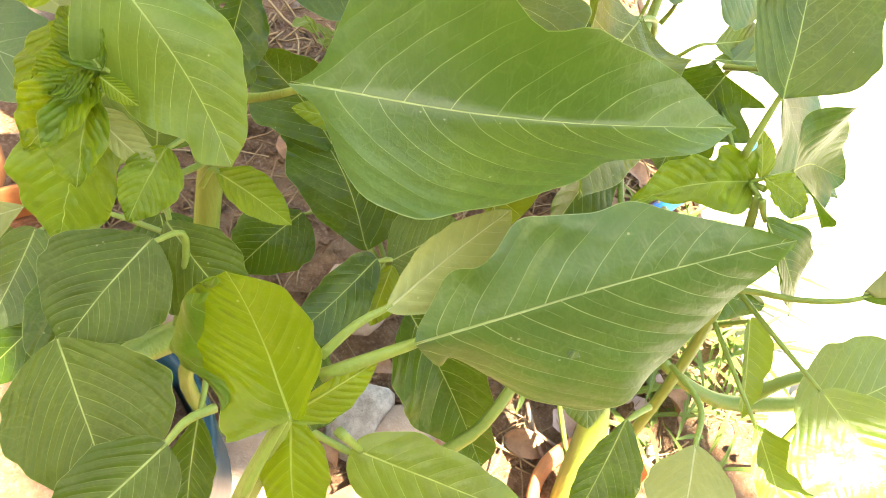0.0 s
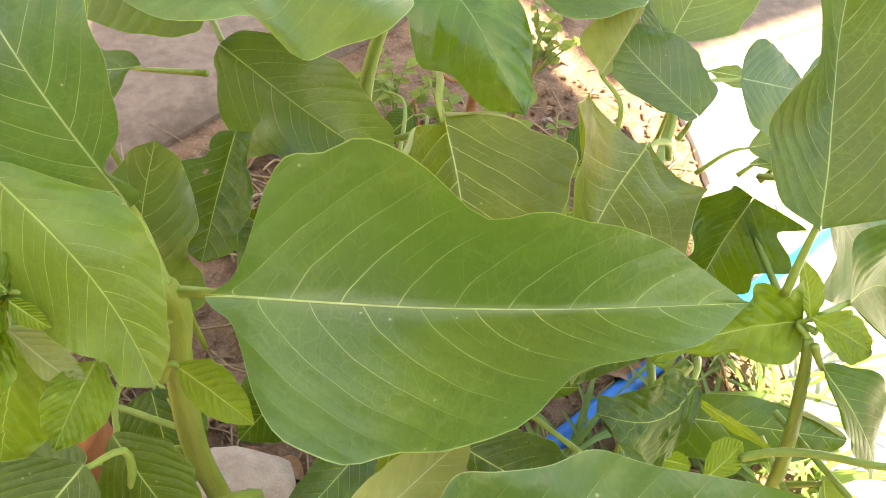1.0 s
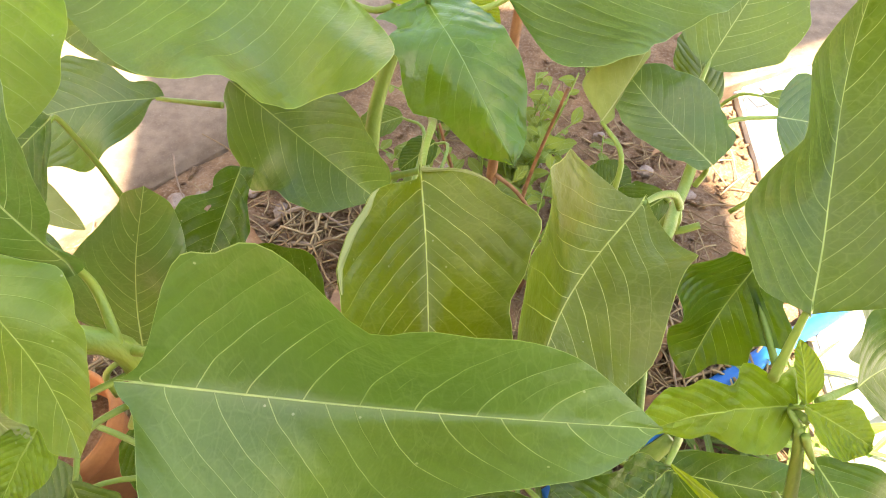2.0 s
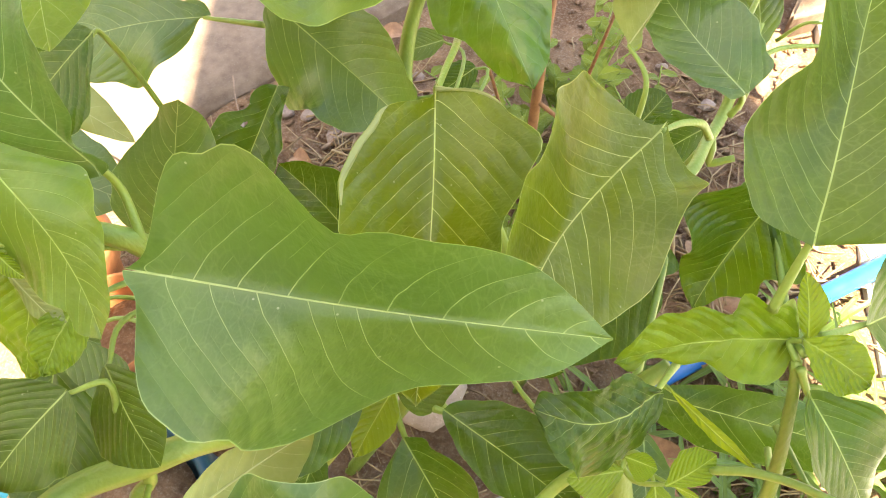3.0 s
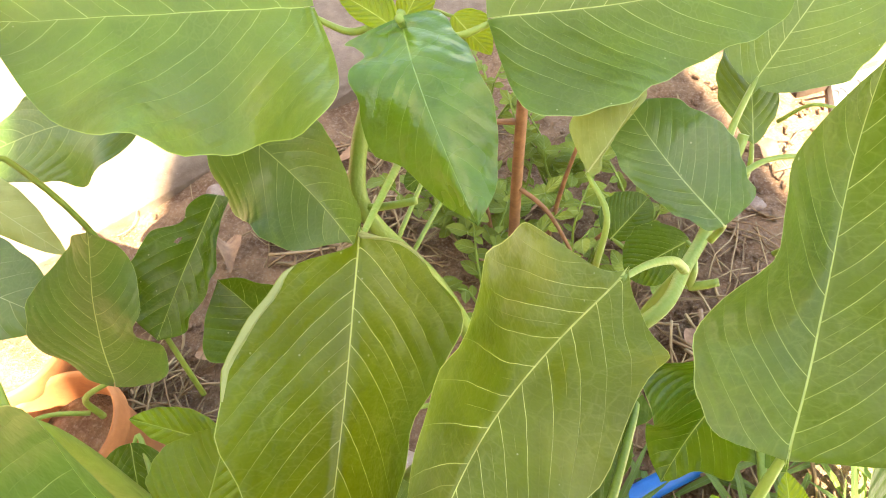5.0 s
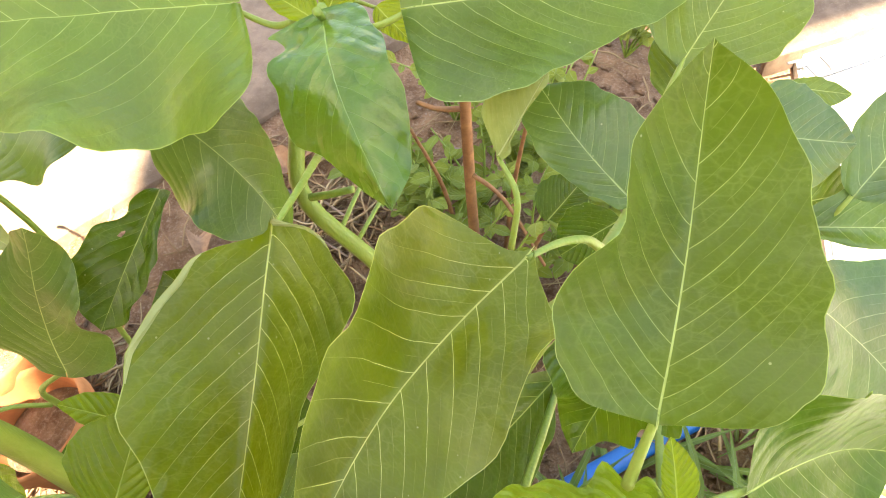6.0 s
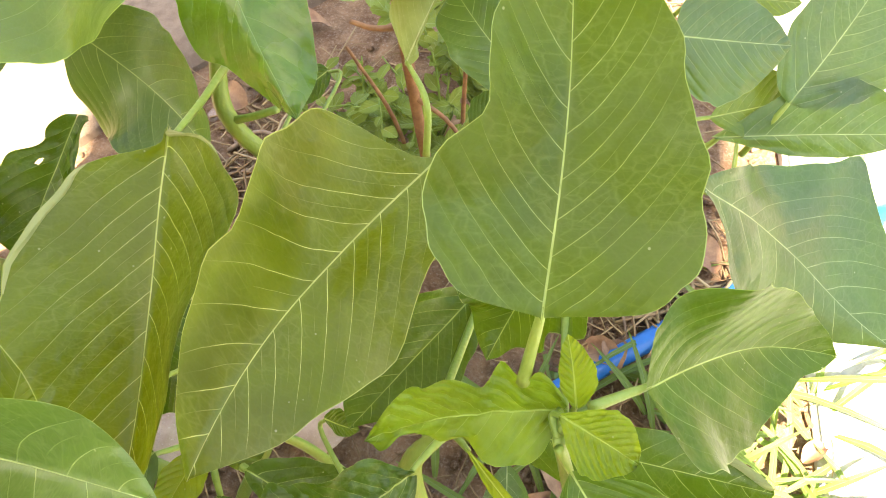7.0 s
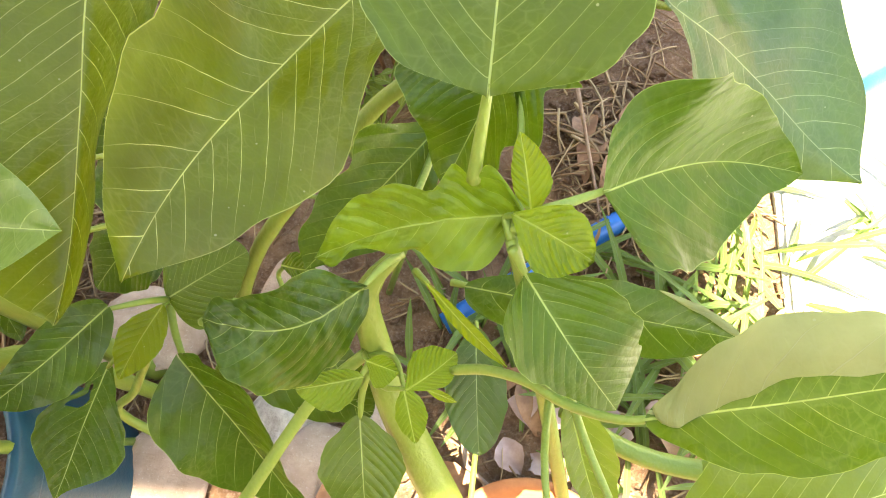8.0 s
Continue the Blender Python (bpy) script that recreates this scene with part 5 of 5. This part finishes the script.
leaf(plant, "mature", (0.0892, 0.3957, 0.1635), (0.0796, 0.4358, 0.1851), (0.368, -0.371, 0.852), 0.0157, 0.0136, 0.49, 0.45, -0.02, [(0.0902, 0.3868, 0.1545), (0.0889, 0.3829, 0.1340)])
leaf(plant, "teal", (0.1075, 0.3639, 0.1912), (0.1470, 0.3774, 0.1779), (0.430, -0.591, 0.683), 0.0198, 0.0217, 0.27, 0.38, -0.08, [(0.0862, 0.3572, 0.1918), (0.0726, 0.3424, 0.1900)])
leaf(plant, "mature", (0.1272, 0.3635, 0.1532), (0.1616, 0.3827, 0.1481), (0.393, -0.496, 0.774), 0.0133, 0.0126, 0.52, 0.47, 0.03, [(0.1152, 0.3597, 0.1517), (0.1051, 0.3598, 0.1365)])
leaf(plant, "mature", (0.1359, 0.4563, 0.1320), (0.1697, 0.4605, 0.1265), (0.199, -0.494, 0.847), 0.0063, 0.0081, 0.50, 0.51, -0.00, [(0.1234, 0.4568, 0.1306), (0.1140, 0.4598, 0.1151)])
leaf(plant, "teal", (0.1543, 0.3720, 0.1589), (0.1812, 0.4196, 0.1945), (0.249, -0.667, 0.703), 0.0188, 0.0263, 0.33, 0.38, 0.04, [(0.1484, 0.3660, 0.1496), (0.1431, 0.3655, 0.1296)])
leaf(plant, "teal", (0.1313, 0.3601, 0.1456), (0.2010, 0.3698, 0.1466), (0.083, -0.675, 0.733), 0.0208, 0.0089, 0.56, 0.55, 0.02, [(0.1263, 0.3601, 0.1373)])
leaf(plant, "teal", (0.1180, 0.3002, 0.1931), (0.1778, 0.2891, 0.1231), (0.363, -0.062, 0.930), 0.0545, 0.0176, 0.4, 0.4, 0.0, [(0.1130, 0.3245, 0.1698)], arch=0.0236, curl=-0.1898, bend=0.00870, seed=1267, left=((0.015, 0.035), (0.05, 0.098), (0.11, 0.186), (0.2, 0.280), (0.34, 0.381), (0.5, 0.509), (0.65, 0.588), (0.8, 0.418), (0.92, 0.246)), right=((0.015, 0.008), (0.05, 0.019), (0.11, 0.073), (0.2, 0.135), (0.34, 0.185), (0.5, 0.190), (0.65, 0.146), (0.8, 0.075), (0.92, 0.026)), lift_left=((0.06, 0.065), (0.28, -0.081), (0.55, 0.132), (0.85, 0.245)), lift_right=((0.06, -0.122), (0.28, -0.148), (0.55, -0.566), (0.85, -1.124)))
leaf(plant, "dark", (0.0405, 0.3443, 0.1502), (0.0518, 0.3611, 0.1579), (0.174, -0.507, 0.844), 0.0123, 0.0084, 0.41, 0.52, 0.00, [(0.0457, 0.3422, 0.1479)], plump=.5)
leaf(plant, "dark", (0.0673, 0.3408, 0.1604), (0.0480, 0.3279, 0.1507), (0.018, -0.617, 0.787), 0.0105, 0.0137, 0.48, 0.47, 0.03, [(0.0692, 0.3385, 0.1609)], plump=.5)

# ---- things lying on and standing in the bed ----
def on_ground(x, y, up=0.0):
    return Vector((x, y, ground_height(x, y) + up))


def lathe(profile, sides=48):
    verts, faces = [], []
    for r, z in profile:
        for j in range(sides):
            a = 2 * math.pi * j / sides
            verts.append((r * math.cos(a), r * math.sin(a), z))
    for i in range(len(profile) - 1):
        for j in range(sides):
            a, b = i * sides + j, i * sides + (j + 1) % sides
            faces.append((a, b, b + sides, a + sides))
    faces.append(tuple(range(sides))[::-1])
    faces.append(tuple(range((len(profile) - 1) * sides, len(profile) * sides)))
    return verts, faces


def pot(name, material, x, y, radius, height, label, tilt=(0, 0), fill=0.75, foot=0.70):
    """A tapered flower pot with a rolled rim and earth inside."""
    ob = tagged(new(name), label, "flower pot", "flower pots in the bed")
    ob.location = on_ground(x, y, -0.003)
    ob.rotation_euler = (radians(tilt[0]), radians(tilt[1]), 0)
    r, h = radius, height
    shell = [(r * foot, 0), (r * (foot + 0.02), 0.002), (r * (0.74 + 0.26 * foot), h * 0.80), (r * 1.00, h * 0.81), (r * 1.03, h * 0.84), (r * 1.03, h * 0.97), (r * 1.00, h),
             (r * 0.95, h * 0.99), (r * 0.92, h * 0.95), (r * 0.86, h * 0.78), (r * 0.66, h * 0.05)]
    wall = mesh_object("body", *lathe(shell), material)
    wall.parent = ob
    earth = mesh_object("earth", *lathe([(r * 0.84, h * fill - 0.004), (r * 0.86, h * fill), (r * 0.5, h * fill + 0.003), (r * 0.1, h * fill + 0.004)]), SOIL)
    earth.parent = ob
    return ob


pot("flower_pot", TERRACOTTA, -0.197, 0.240, 0.030, 0.074, "orange terracotta pot with dry litter inside", (3, -4), 0.72)
pot("flower_pot", TERRACOTTA, -0.262, 0.262, 0.034, 0.085, "orange terracotta pot among straw", (-4, 5), 0.7)
pot("flower_pot", TERRACOTTA, 0.100, 0.146, 0.042, 0.024, "wide low orange terracotta bowl", (2, 2), 0.6)
pot("flower_pot", BLUE_POT, -0.145, 0.137, 0.058, 0.095, "dark blue-grey plastic flower pot", (2, -3), 0.88, 0.97)

pipe = tagged(tube("blue_pipe", [on_ground(0.042, 0.259, 0.004), on_ground(0.085, 0.296, 0.007), on_ground(0.140, 0.340, 0.007), on_ground(0.275, 0.450, 0.007)],
                   [0.0060, 0.0060, 0.0060], BLUE, sides=20), "bright blue plastic pipe lying across the soil", "pipe")


def stone(name, material, x, y, size, seed, label, category="stone", group="", flat=0.6, up=0.25):
    bm = bmesh.new()
    bmesh.ops.create_icosphere(bm, subdivisions=3, radius=size * 0.5)
    rnd = random.Random(seed)
    cut = [(Vector((rnd.gauss(0, 1), rnd.gauss(0, 1), rnd.gauss(0, 1))).normalized(), rnd.uniform(0.26, 0.42) * size) for _ in range(9)]
    for v in bm.verts:
        for n, d in cut:
            over = v.co.dot(n) - d
            if over > 0:
                v.co -= n * over * 0.92
        v.co += noise.noise_vector(v.co * (5 / size) + Vector((seed, 0, 0))) * size * 0.03
        v.co.z *= flat
    bm.transform(Matrix.Translation(on_ground(x, y, size * flat * up)) @ pose(0, 0, 0, rnd.uniform(-12, 12), rnd.uniform(-12, 12), rnd.uniform(0, 360)))
    return tagged(part(name, bm, material, None), label, category, group)


stone("stone", GRANITE, -0.030, 0.188, 0.046, 3, "rough pale granite lump half under leaves", group="stones in the soil")
stone("stone", RUBBLE, -0.080, 0.158, 0.058, 8, "flat pinkish concrete lump", group="stones in the soil", flat=0.45)
stone("stone", GRANITE, 0.022, 0.203, 0.034, 12, "small whitish stone beside the stem", group="stones in the soil")
stone("stone", RUBBLE, -0.116, 0.228, 0.068, 15, "smooth dusty pinkish stone", group="stones in the soil", flat=0.5)
stone("stone", RUBBLE, -0.008, 0.168, 0.060, 17, "smooth dusty beige stone", group="stones in the soil", flat=0.45)
stone("stone", RUBBLE, -0.045, 0.258, 0.055, 21, "broken pinkish beige rubble under the leaves", group="stones in the soil", flat=0.5)
for i, (x, y, s) in enumerate(((-0.205, 0.455, 0.020), (-0.185, 0.452, 0.013), (-0.218, 0.440, 0.015), (-0.196, 0.470, 0.012), (-0.116, 0.515, 0.011), (0.105, 0.520, 0.014), (0.07, 0.56, 0.012), (0.135, 0.50, 0.016),
                               (-0.16, 0.44, 0.018), (0.155, 0.335, 0.012), (0.02, 0.52, 0.013), (-0.05, 0.5, 0.016), (-0.235, 0.43, 0.017))):
    stone("pebble", PEBBLE, x, y, s, 30 + i, "small reddish brown pebble on the soil", "pebble", "pebbles on the soil")


def litter(name, material, count, spots, length, thick, seed, label, category, bend=0.2, lift=0.006, flat=1.0):
    """Many loose pieces in one mesh, strewn about the given spots (x, y, spread)."""
    rnd = random.Random(seed)
    verts, faces = [], []
    for _ in range(count):
        cx, cy, spread = rnd.choice(spots)
        x, y = rnd.gauss(cx, spread), rnd.gauss(cy, spread)
        a, l = rnd.uniform(0, 6.28), length * rnd.uniform(0.4, 1.3)
        way, across = Vector((math.cos(a), math.sin(a), 0)), Vector((-math.sin(a), math.cos(a), 0))
        pts = []
        for k in range(4):
            f = k / 3 - 0.5
            q = on_ground(x, y, 0.0015) + way * l * f + across * l * bend * rnd.uniform(-0.3, 0.3)
            q.z = max(q.z, ground_height(q.x, q.y) + 0.001) + rnd.uniform(0, lift)
            pts.append(q)
        r = thick * rnd.uniform(0.5, 1.2)
        v, f = tube_data(pts, [r, r * 0.8], 4, steps=2)
        n = len(verts)
        verts += v
        faces += [tuple(i + n for i in q) for q in f]
    return tagged(mesh_object(name, verts, faces, material), label, category, kind="stuff")


BED = [(-0.20, 0.25, 0.05), (-0.12, 0.40, 0.06), (0.12, 0.36, 0.05), (0.05, 0.25, 0.07), (-0.10, 0.20, 0.07), (0.0, 0.45, 0.07), (0.14, 0.24, 0.05), (0.10, 0.50, 0.06)]
litter("dry_straw", STRAW, 900, BED, 0.040, 0.0006, 5, "loose yellow-brown straw and dead stalks", "straw")
litter("dry_straw", STRAW, 260, [(-0.22, 0.255, 0.03), (-0.12, 0.43, 0.03), (0.125, 0.365, 0.025)], 0.055, 0.0010, 6, "thicker dead stalks heaped on the soil", "straw", lift=0.014)
litter("soil_crumbs", SOIL, 1500, BED + [(0.1, 0.55, 0.08)], 0.006, 0.0019, 7, "loose crumbs of reddish soil", "soil", lift=0.002)
def petals(count, spots, size, seed):
    """Thin curled petals strewn about, in one mesh."""
    rnd = random.Random(seed)
    verts, faces = [], []
    for _ in range(count):
        cx, cy, spread = rnd.choice(spots)
        a, l = rnd.uniform(0, 6.28), size * rnd.uniform(0.5, 1.3)
        b = on_ground(rnd.gauss(cx, spread), rnd.gauss(cy, spread), 0.003)
        t = b + Vector((math.cos(a), math.sin(a), rnd.uniform(-0.1, 0.3))) * l
        v, f, _, _ = blade_data(b, t, (rnd.uniform(-0.5, 0.5), rnd.uniform(-0.5, 0.5), 1), l * 0.42, l * 0.42, 0.55, 0.55, 0.15, rnd.uniform(0.2, 0.9), 0.14, rnd.randrange(9999), 7, 3, plump=0.8)
        n = len(verts)
        verts += v
        faces += [tuple(i + n for i in q) for q in f]
    return tagged(mesh_object("fallen_petals", verts, faces, PETAL), "faded pinkish petals fallen on the soil", "petals", kind="stuff")


petals(14, [(0.135, 0.235, 0.025), (0.10, 0.195, 0.025), (0.16, 0.17, 0.02)], 0.016, 9)


def dead_leaf(x, y, size, seed):
    rnd = random.Random(seed)
    a = rnd.uniform(0, 6.28)
    b = on_ground(x, y, 0.004)
    t = b + Vector((math.cos(a), math.sin(a), rnd.uniform(0.0, 0.35))) * size
    v, f, uv, metric = blade_data(b, t, (rnd.uniform(-0.4, 0.4), rnd.uniform(-0.4, 0.4), 1), size * 0.3, size * 0.3, 0.4, 0.4, 0.18, rnd.uniform(0.3, 0.9), 0.05, seed, 12, 4, curl=0.2)
    return tagged(with_maps(mesh_object("dead_leaf", v, f, DRY_LEAF), uv, metric), "curled brown dead leaf on the soil", "dead leaf", "dead leaves on the soil")


rnd = random.Random(77)
for i in range(46):
    cx, cy, spread = rnd.choice(BED)
    dead_leaf(rnd.gauss(cx, spread), rnd.gauss(cy, spread), rnd.uniform(0.014, 0.032), 200 + i)


def twig(points, radius, label, fork=()):
    ob = tagged(tube("twig", points, [radius, radius * 0.8, radius * 0.5], TWIG, sides=7), label, "twig", "twigs on the soil")
    for f in fork:
        tube("side_shoot", f, [radius * 0.7, radius * 0.35], TWIG, ob, sides=6)
    return ob


twig([on_ground(0.062, 0.205, 0.012), on_ground(0.068, 0.185, 0.008), on_ground(0.080, 0.160, 0.004)], 0.0016, "forked greyish brown dead twig",
     [[on_ground(0.066, 0.190, 0.009), on_ground(0.085, 0.178, 0.008), on_ground(0.105, 0.165, 0.004)]])
twig([on_ground(-0.165, 0.425, 0.003), on_ground(-0.140, 0.438, 0.012), on_ground(-0.100, 0.425, 0.004)], 0.0019, "arched pale brown dead twig")
twig([on_ground(-0.160, 0.405, 0.003), on_ground(-0.130, 0.408, 0.008), on_ground(-0.095, 0.398, 0.004)], 0.0016, "pale brown dead twig")
twig([on_ground(-0.245, 0.462, 0.022), on_ground(-0.238, 0.445, 0.012), on_ground(-0.228, 0.430, 0.003)], 0.0007, "thin greyish dry stick against the paving")
twig([on_ground(0.02, 0.37, 0.06), on_ground(0.045, 0.345, 0.03), on_ground(0.07, 0.33, 0.003)], 0.0011, "thin pinkish dry stick leaning in the bed")
twig([on_ground(0.095, 0.38, 0.05), on_ground(0.11, 0.345, 0.02), on_ground(0.118, 0.325, 0.003)], 0.0011, "thin pinkish dry stick leaning in the bed")

stalk = tagged(tube("dry_stalk", [on_ground(-0.012, 0.408, -0.004), (-0.010, 0.405, 0.09), (-0.006, 0.400, 0.18), (0.000, 0.398, 0.30)], [0.0034, 0.0030, 0.0026, 0.0018], BROWN, sides=10, ribs=0.05),
               "reddish brown dead standing stalk", "dead stalk")
tube("side_shoot", [(-0.007, 0.401, 0.15), (-0.020, 0.399, 0.150), (-0.028, 0.394, 0.158)], [0.0016, 0.0011], BROWN, stalk)
tube("side_shoot", [(-0.009, 0.404, 0.10), (0.010, 0.400, 0.085), (0.035, 0.385, 0.05)], [0.0014, 0.0009], BROWN, stalk)
tube("side_shoot", [(-0.004, 0.399, 0.21), (0.012, 0.405, 0.235), (0.030, 0.412, 0.27)], [0.0014, 0.0009], BROWN, stalk)
tube("side_shoot", [(-0.006, 0.400, 0.17), (-0.022, 0.410, 0.20), (-0.030, 0.418, 0.24)], [0.0013, 0.0008], BROWN, stalk)


def weed(x, y, height, seed, count, label):
    """A low weed: thin stems with many small rounded leaves."""
    rnd = random.Random(seed)
    ob = tagged(new("weed"), label, "weed", "weeds in the bed")
    ob.location = on_ground(x, y)
    for _ in range(max(3, count // 9)):
        a, lean = rnd.uniform(0, 6.28), rnd.uniform(0.2, 0.7) * height
        top = Vector((x + math.cos(a) * lean, y + math.sin(a) * lean, height * rnd.uniform(0.5, 1.0)))
        mid = Vector((x, y, 0)).lerp(top, 0.5) + Vector((rnd.uniform(-1, 1), rnd.uniform(-1, 1), 1)) * height * 0.08
        line = smooth_line([(x, y, 0), mid, top], 6)
        tube("stem", [(x, y, -0.004), mid, top], [0.0011, 0.0008, 0.0005], STALK, ob, sides=6)
        for k in range(9):
            q = line[min(len(line) - 1, 3 + k)]
            b = rnd.uniform(0, 6.28)
            size = rnd.uniform(0.007, 0.014)
            t = q + Vector((math.cos(b), math.sin(b), rnd.uniform(-0.2, 0.5))) * size
            v, f, uv, metric = blade_data(q, t, (rnd.uniform(-0.4, 0.4), rnd.uniform(-0.7, 0.1), 1), size * 0.32, size * 0.32, 0.45, 0.45, 0.06, 0.15, 0.03, rnd.randrange(9999), 8, 3)
            with_maps(mesh_object("leaf", v, f, WEED, ob), uv, metric)
    return ob


weed(-0.020, 0.375, 0.085, 1, 60, "low weed with small yellow-green leaves")
weed(0.030, 0.410, 0.095, 2, 60, "low weed with small yellow-green leaves beside a dead stalk")
weed(0.060, 0.460, 0.080, 3, 50, "low thin weed with small leaves")
weed(-0.060, 0.440, 0.070, 4, 36, "low thin weed with small leaves")

weed(-0.000, 0.487, 0.075, 50, 54, "low bushy weed with small yellow-green leaves")
weed(-0.019, 0.460, 0.085, 51, 54, "low bushy weed with small yellow-green leaves")
weed(0.015, 0.513, 0.070, 52, 54, "low bushy weed with small yellow-green leaves")
weed(-0.046, 0.462, 0.070, 53, 54, "low bushy weed with small yellow-green leaves")
weed(0.006, 0.485, 0.080, 54, 54, "low bushy weed with small yellow-green leaves")
weed(-0.055, 0.436, 0.060, 55, 54, "low bushy weed with small yellow-green leaves")
weed(-0.057, 0.536, 0.080, 56, 54, "low bushy weed with small yellow-green leaves")
weed(0.062, 0.626, 0.060, 57, 54, "low bushy weed with small yellow-green leaves")
weed(-0.015, 0.443, 0.070, 58, 54, "low bushy weed with small yellow-green leaves")

for x, y, lean, high in ((0.004, 0.415, 0.020, 0.16), (-0.022, 0.412, -0.018, 0.13), (0.016, 0.398, 0.035, 0.11)):
    tagged(tube("dry_stalk", [on_ground(x, y, -0.004), (x + lean * 0.4, y + 0.004, high * 0.5), (x + lean, y - 0.006, high)], [0.0016, 0.0013, 0.0008], BROWN, sides=7, ribs=0.05),
           "thin reddish brown dead stalk among weeds", "dead stalk", "thin dead stalks")


def grass(name, spots, count, length, width, seed, label):
    """Tufts of narrow blades that arch outwards, in one mesh."""
    rnd = random.Random(seed)
    verts, faces, uv, metric = [], [], [], []
    for _ in range(count):
        cx, cy, spread = rnd.choice(spots)
        x, y = rnd.gauss(cx, spread), rnd.gauss(cy, spread)
        a, l = rnd.uniform(0, 6.28), length * rnd.uniform(0.45, 1.2)
        b = on_ground(x, y, -0.001)
        t = b + Vector((math.cos(a), math.sin(a), rnd.uniform(0.08, 0.7))) * l * 0.8
        v, f, m1, m2 = blade_data(b, t, (-math.cos(a) * 0.5, -math.sin(a) * 0.5, 1), width, width, 0.4, 0.4, 0.14, 0.25, 0.01, rnd.randrange(9999), 7, 1, relief=0.0)
        n = len(verts)
        verts += v
        faces += [tuple(i + n for i in q) for q in f]
        uv += m1
        metric += m2
    return tagged(with_maps(mesh_object(name, verts, faces, GRASS), uv, metric), label, "grass", kind="stuff")


grass("grass", [(0.195, 0.275, 0.018), (0.185, 0.300, 0.016), (0.190, 0.245, 0.018)], 55, 0.075, 0.0018, 21, "tuft of long pale green grass blades")
grass("grass", [(0.13, 0.23, 0.02), (0.06, 0.25, 0.02), (0.10, 0.27, 0.03), (0.155, 0.28, 0.02)], 70, 0.07, 0.0021, 22, "long green grass blades between the stems")
grass("grass", [(0.17, 0.36, 0.03), (0.25, 0.36, 0.03), (0.16, 0.19, 0.02)], 45, 0.06, 0.0016, 23, "scattered grass blades on bright soil")

wire = tagged(tube("wire_rod", [(0.176, 0.606, 0.020), (0.1955, 0.6150, 0.021), (0.1985, 0.6145, 0.021), (0.2045, 0.6045, 0.021), (0.2070, 0.6040, 0.021), (0.239, 0.625, 0.021), (0.310, 0.672, 0.022)], [0.0011, 0.0011], WIRE, sides=8), "bent dull grey wire rod on the paving", "wire")
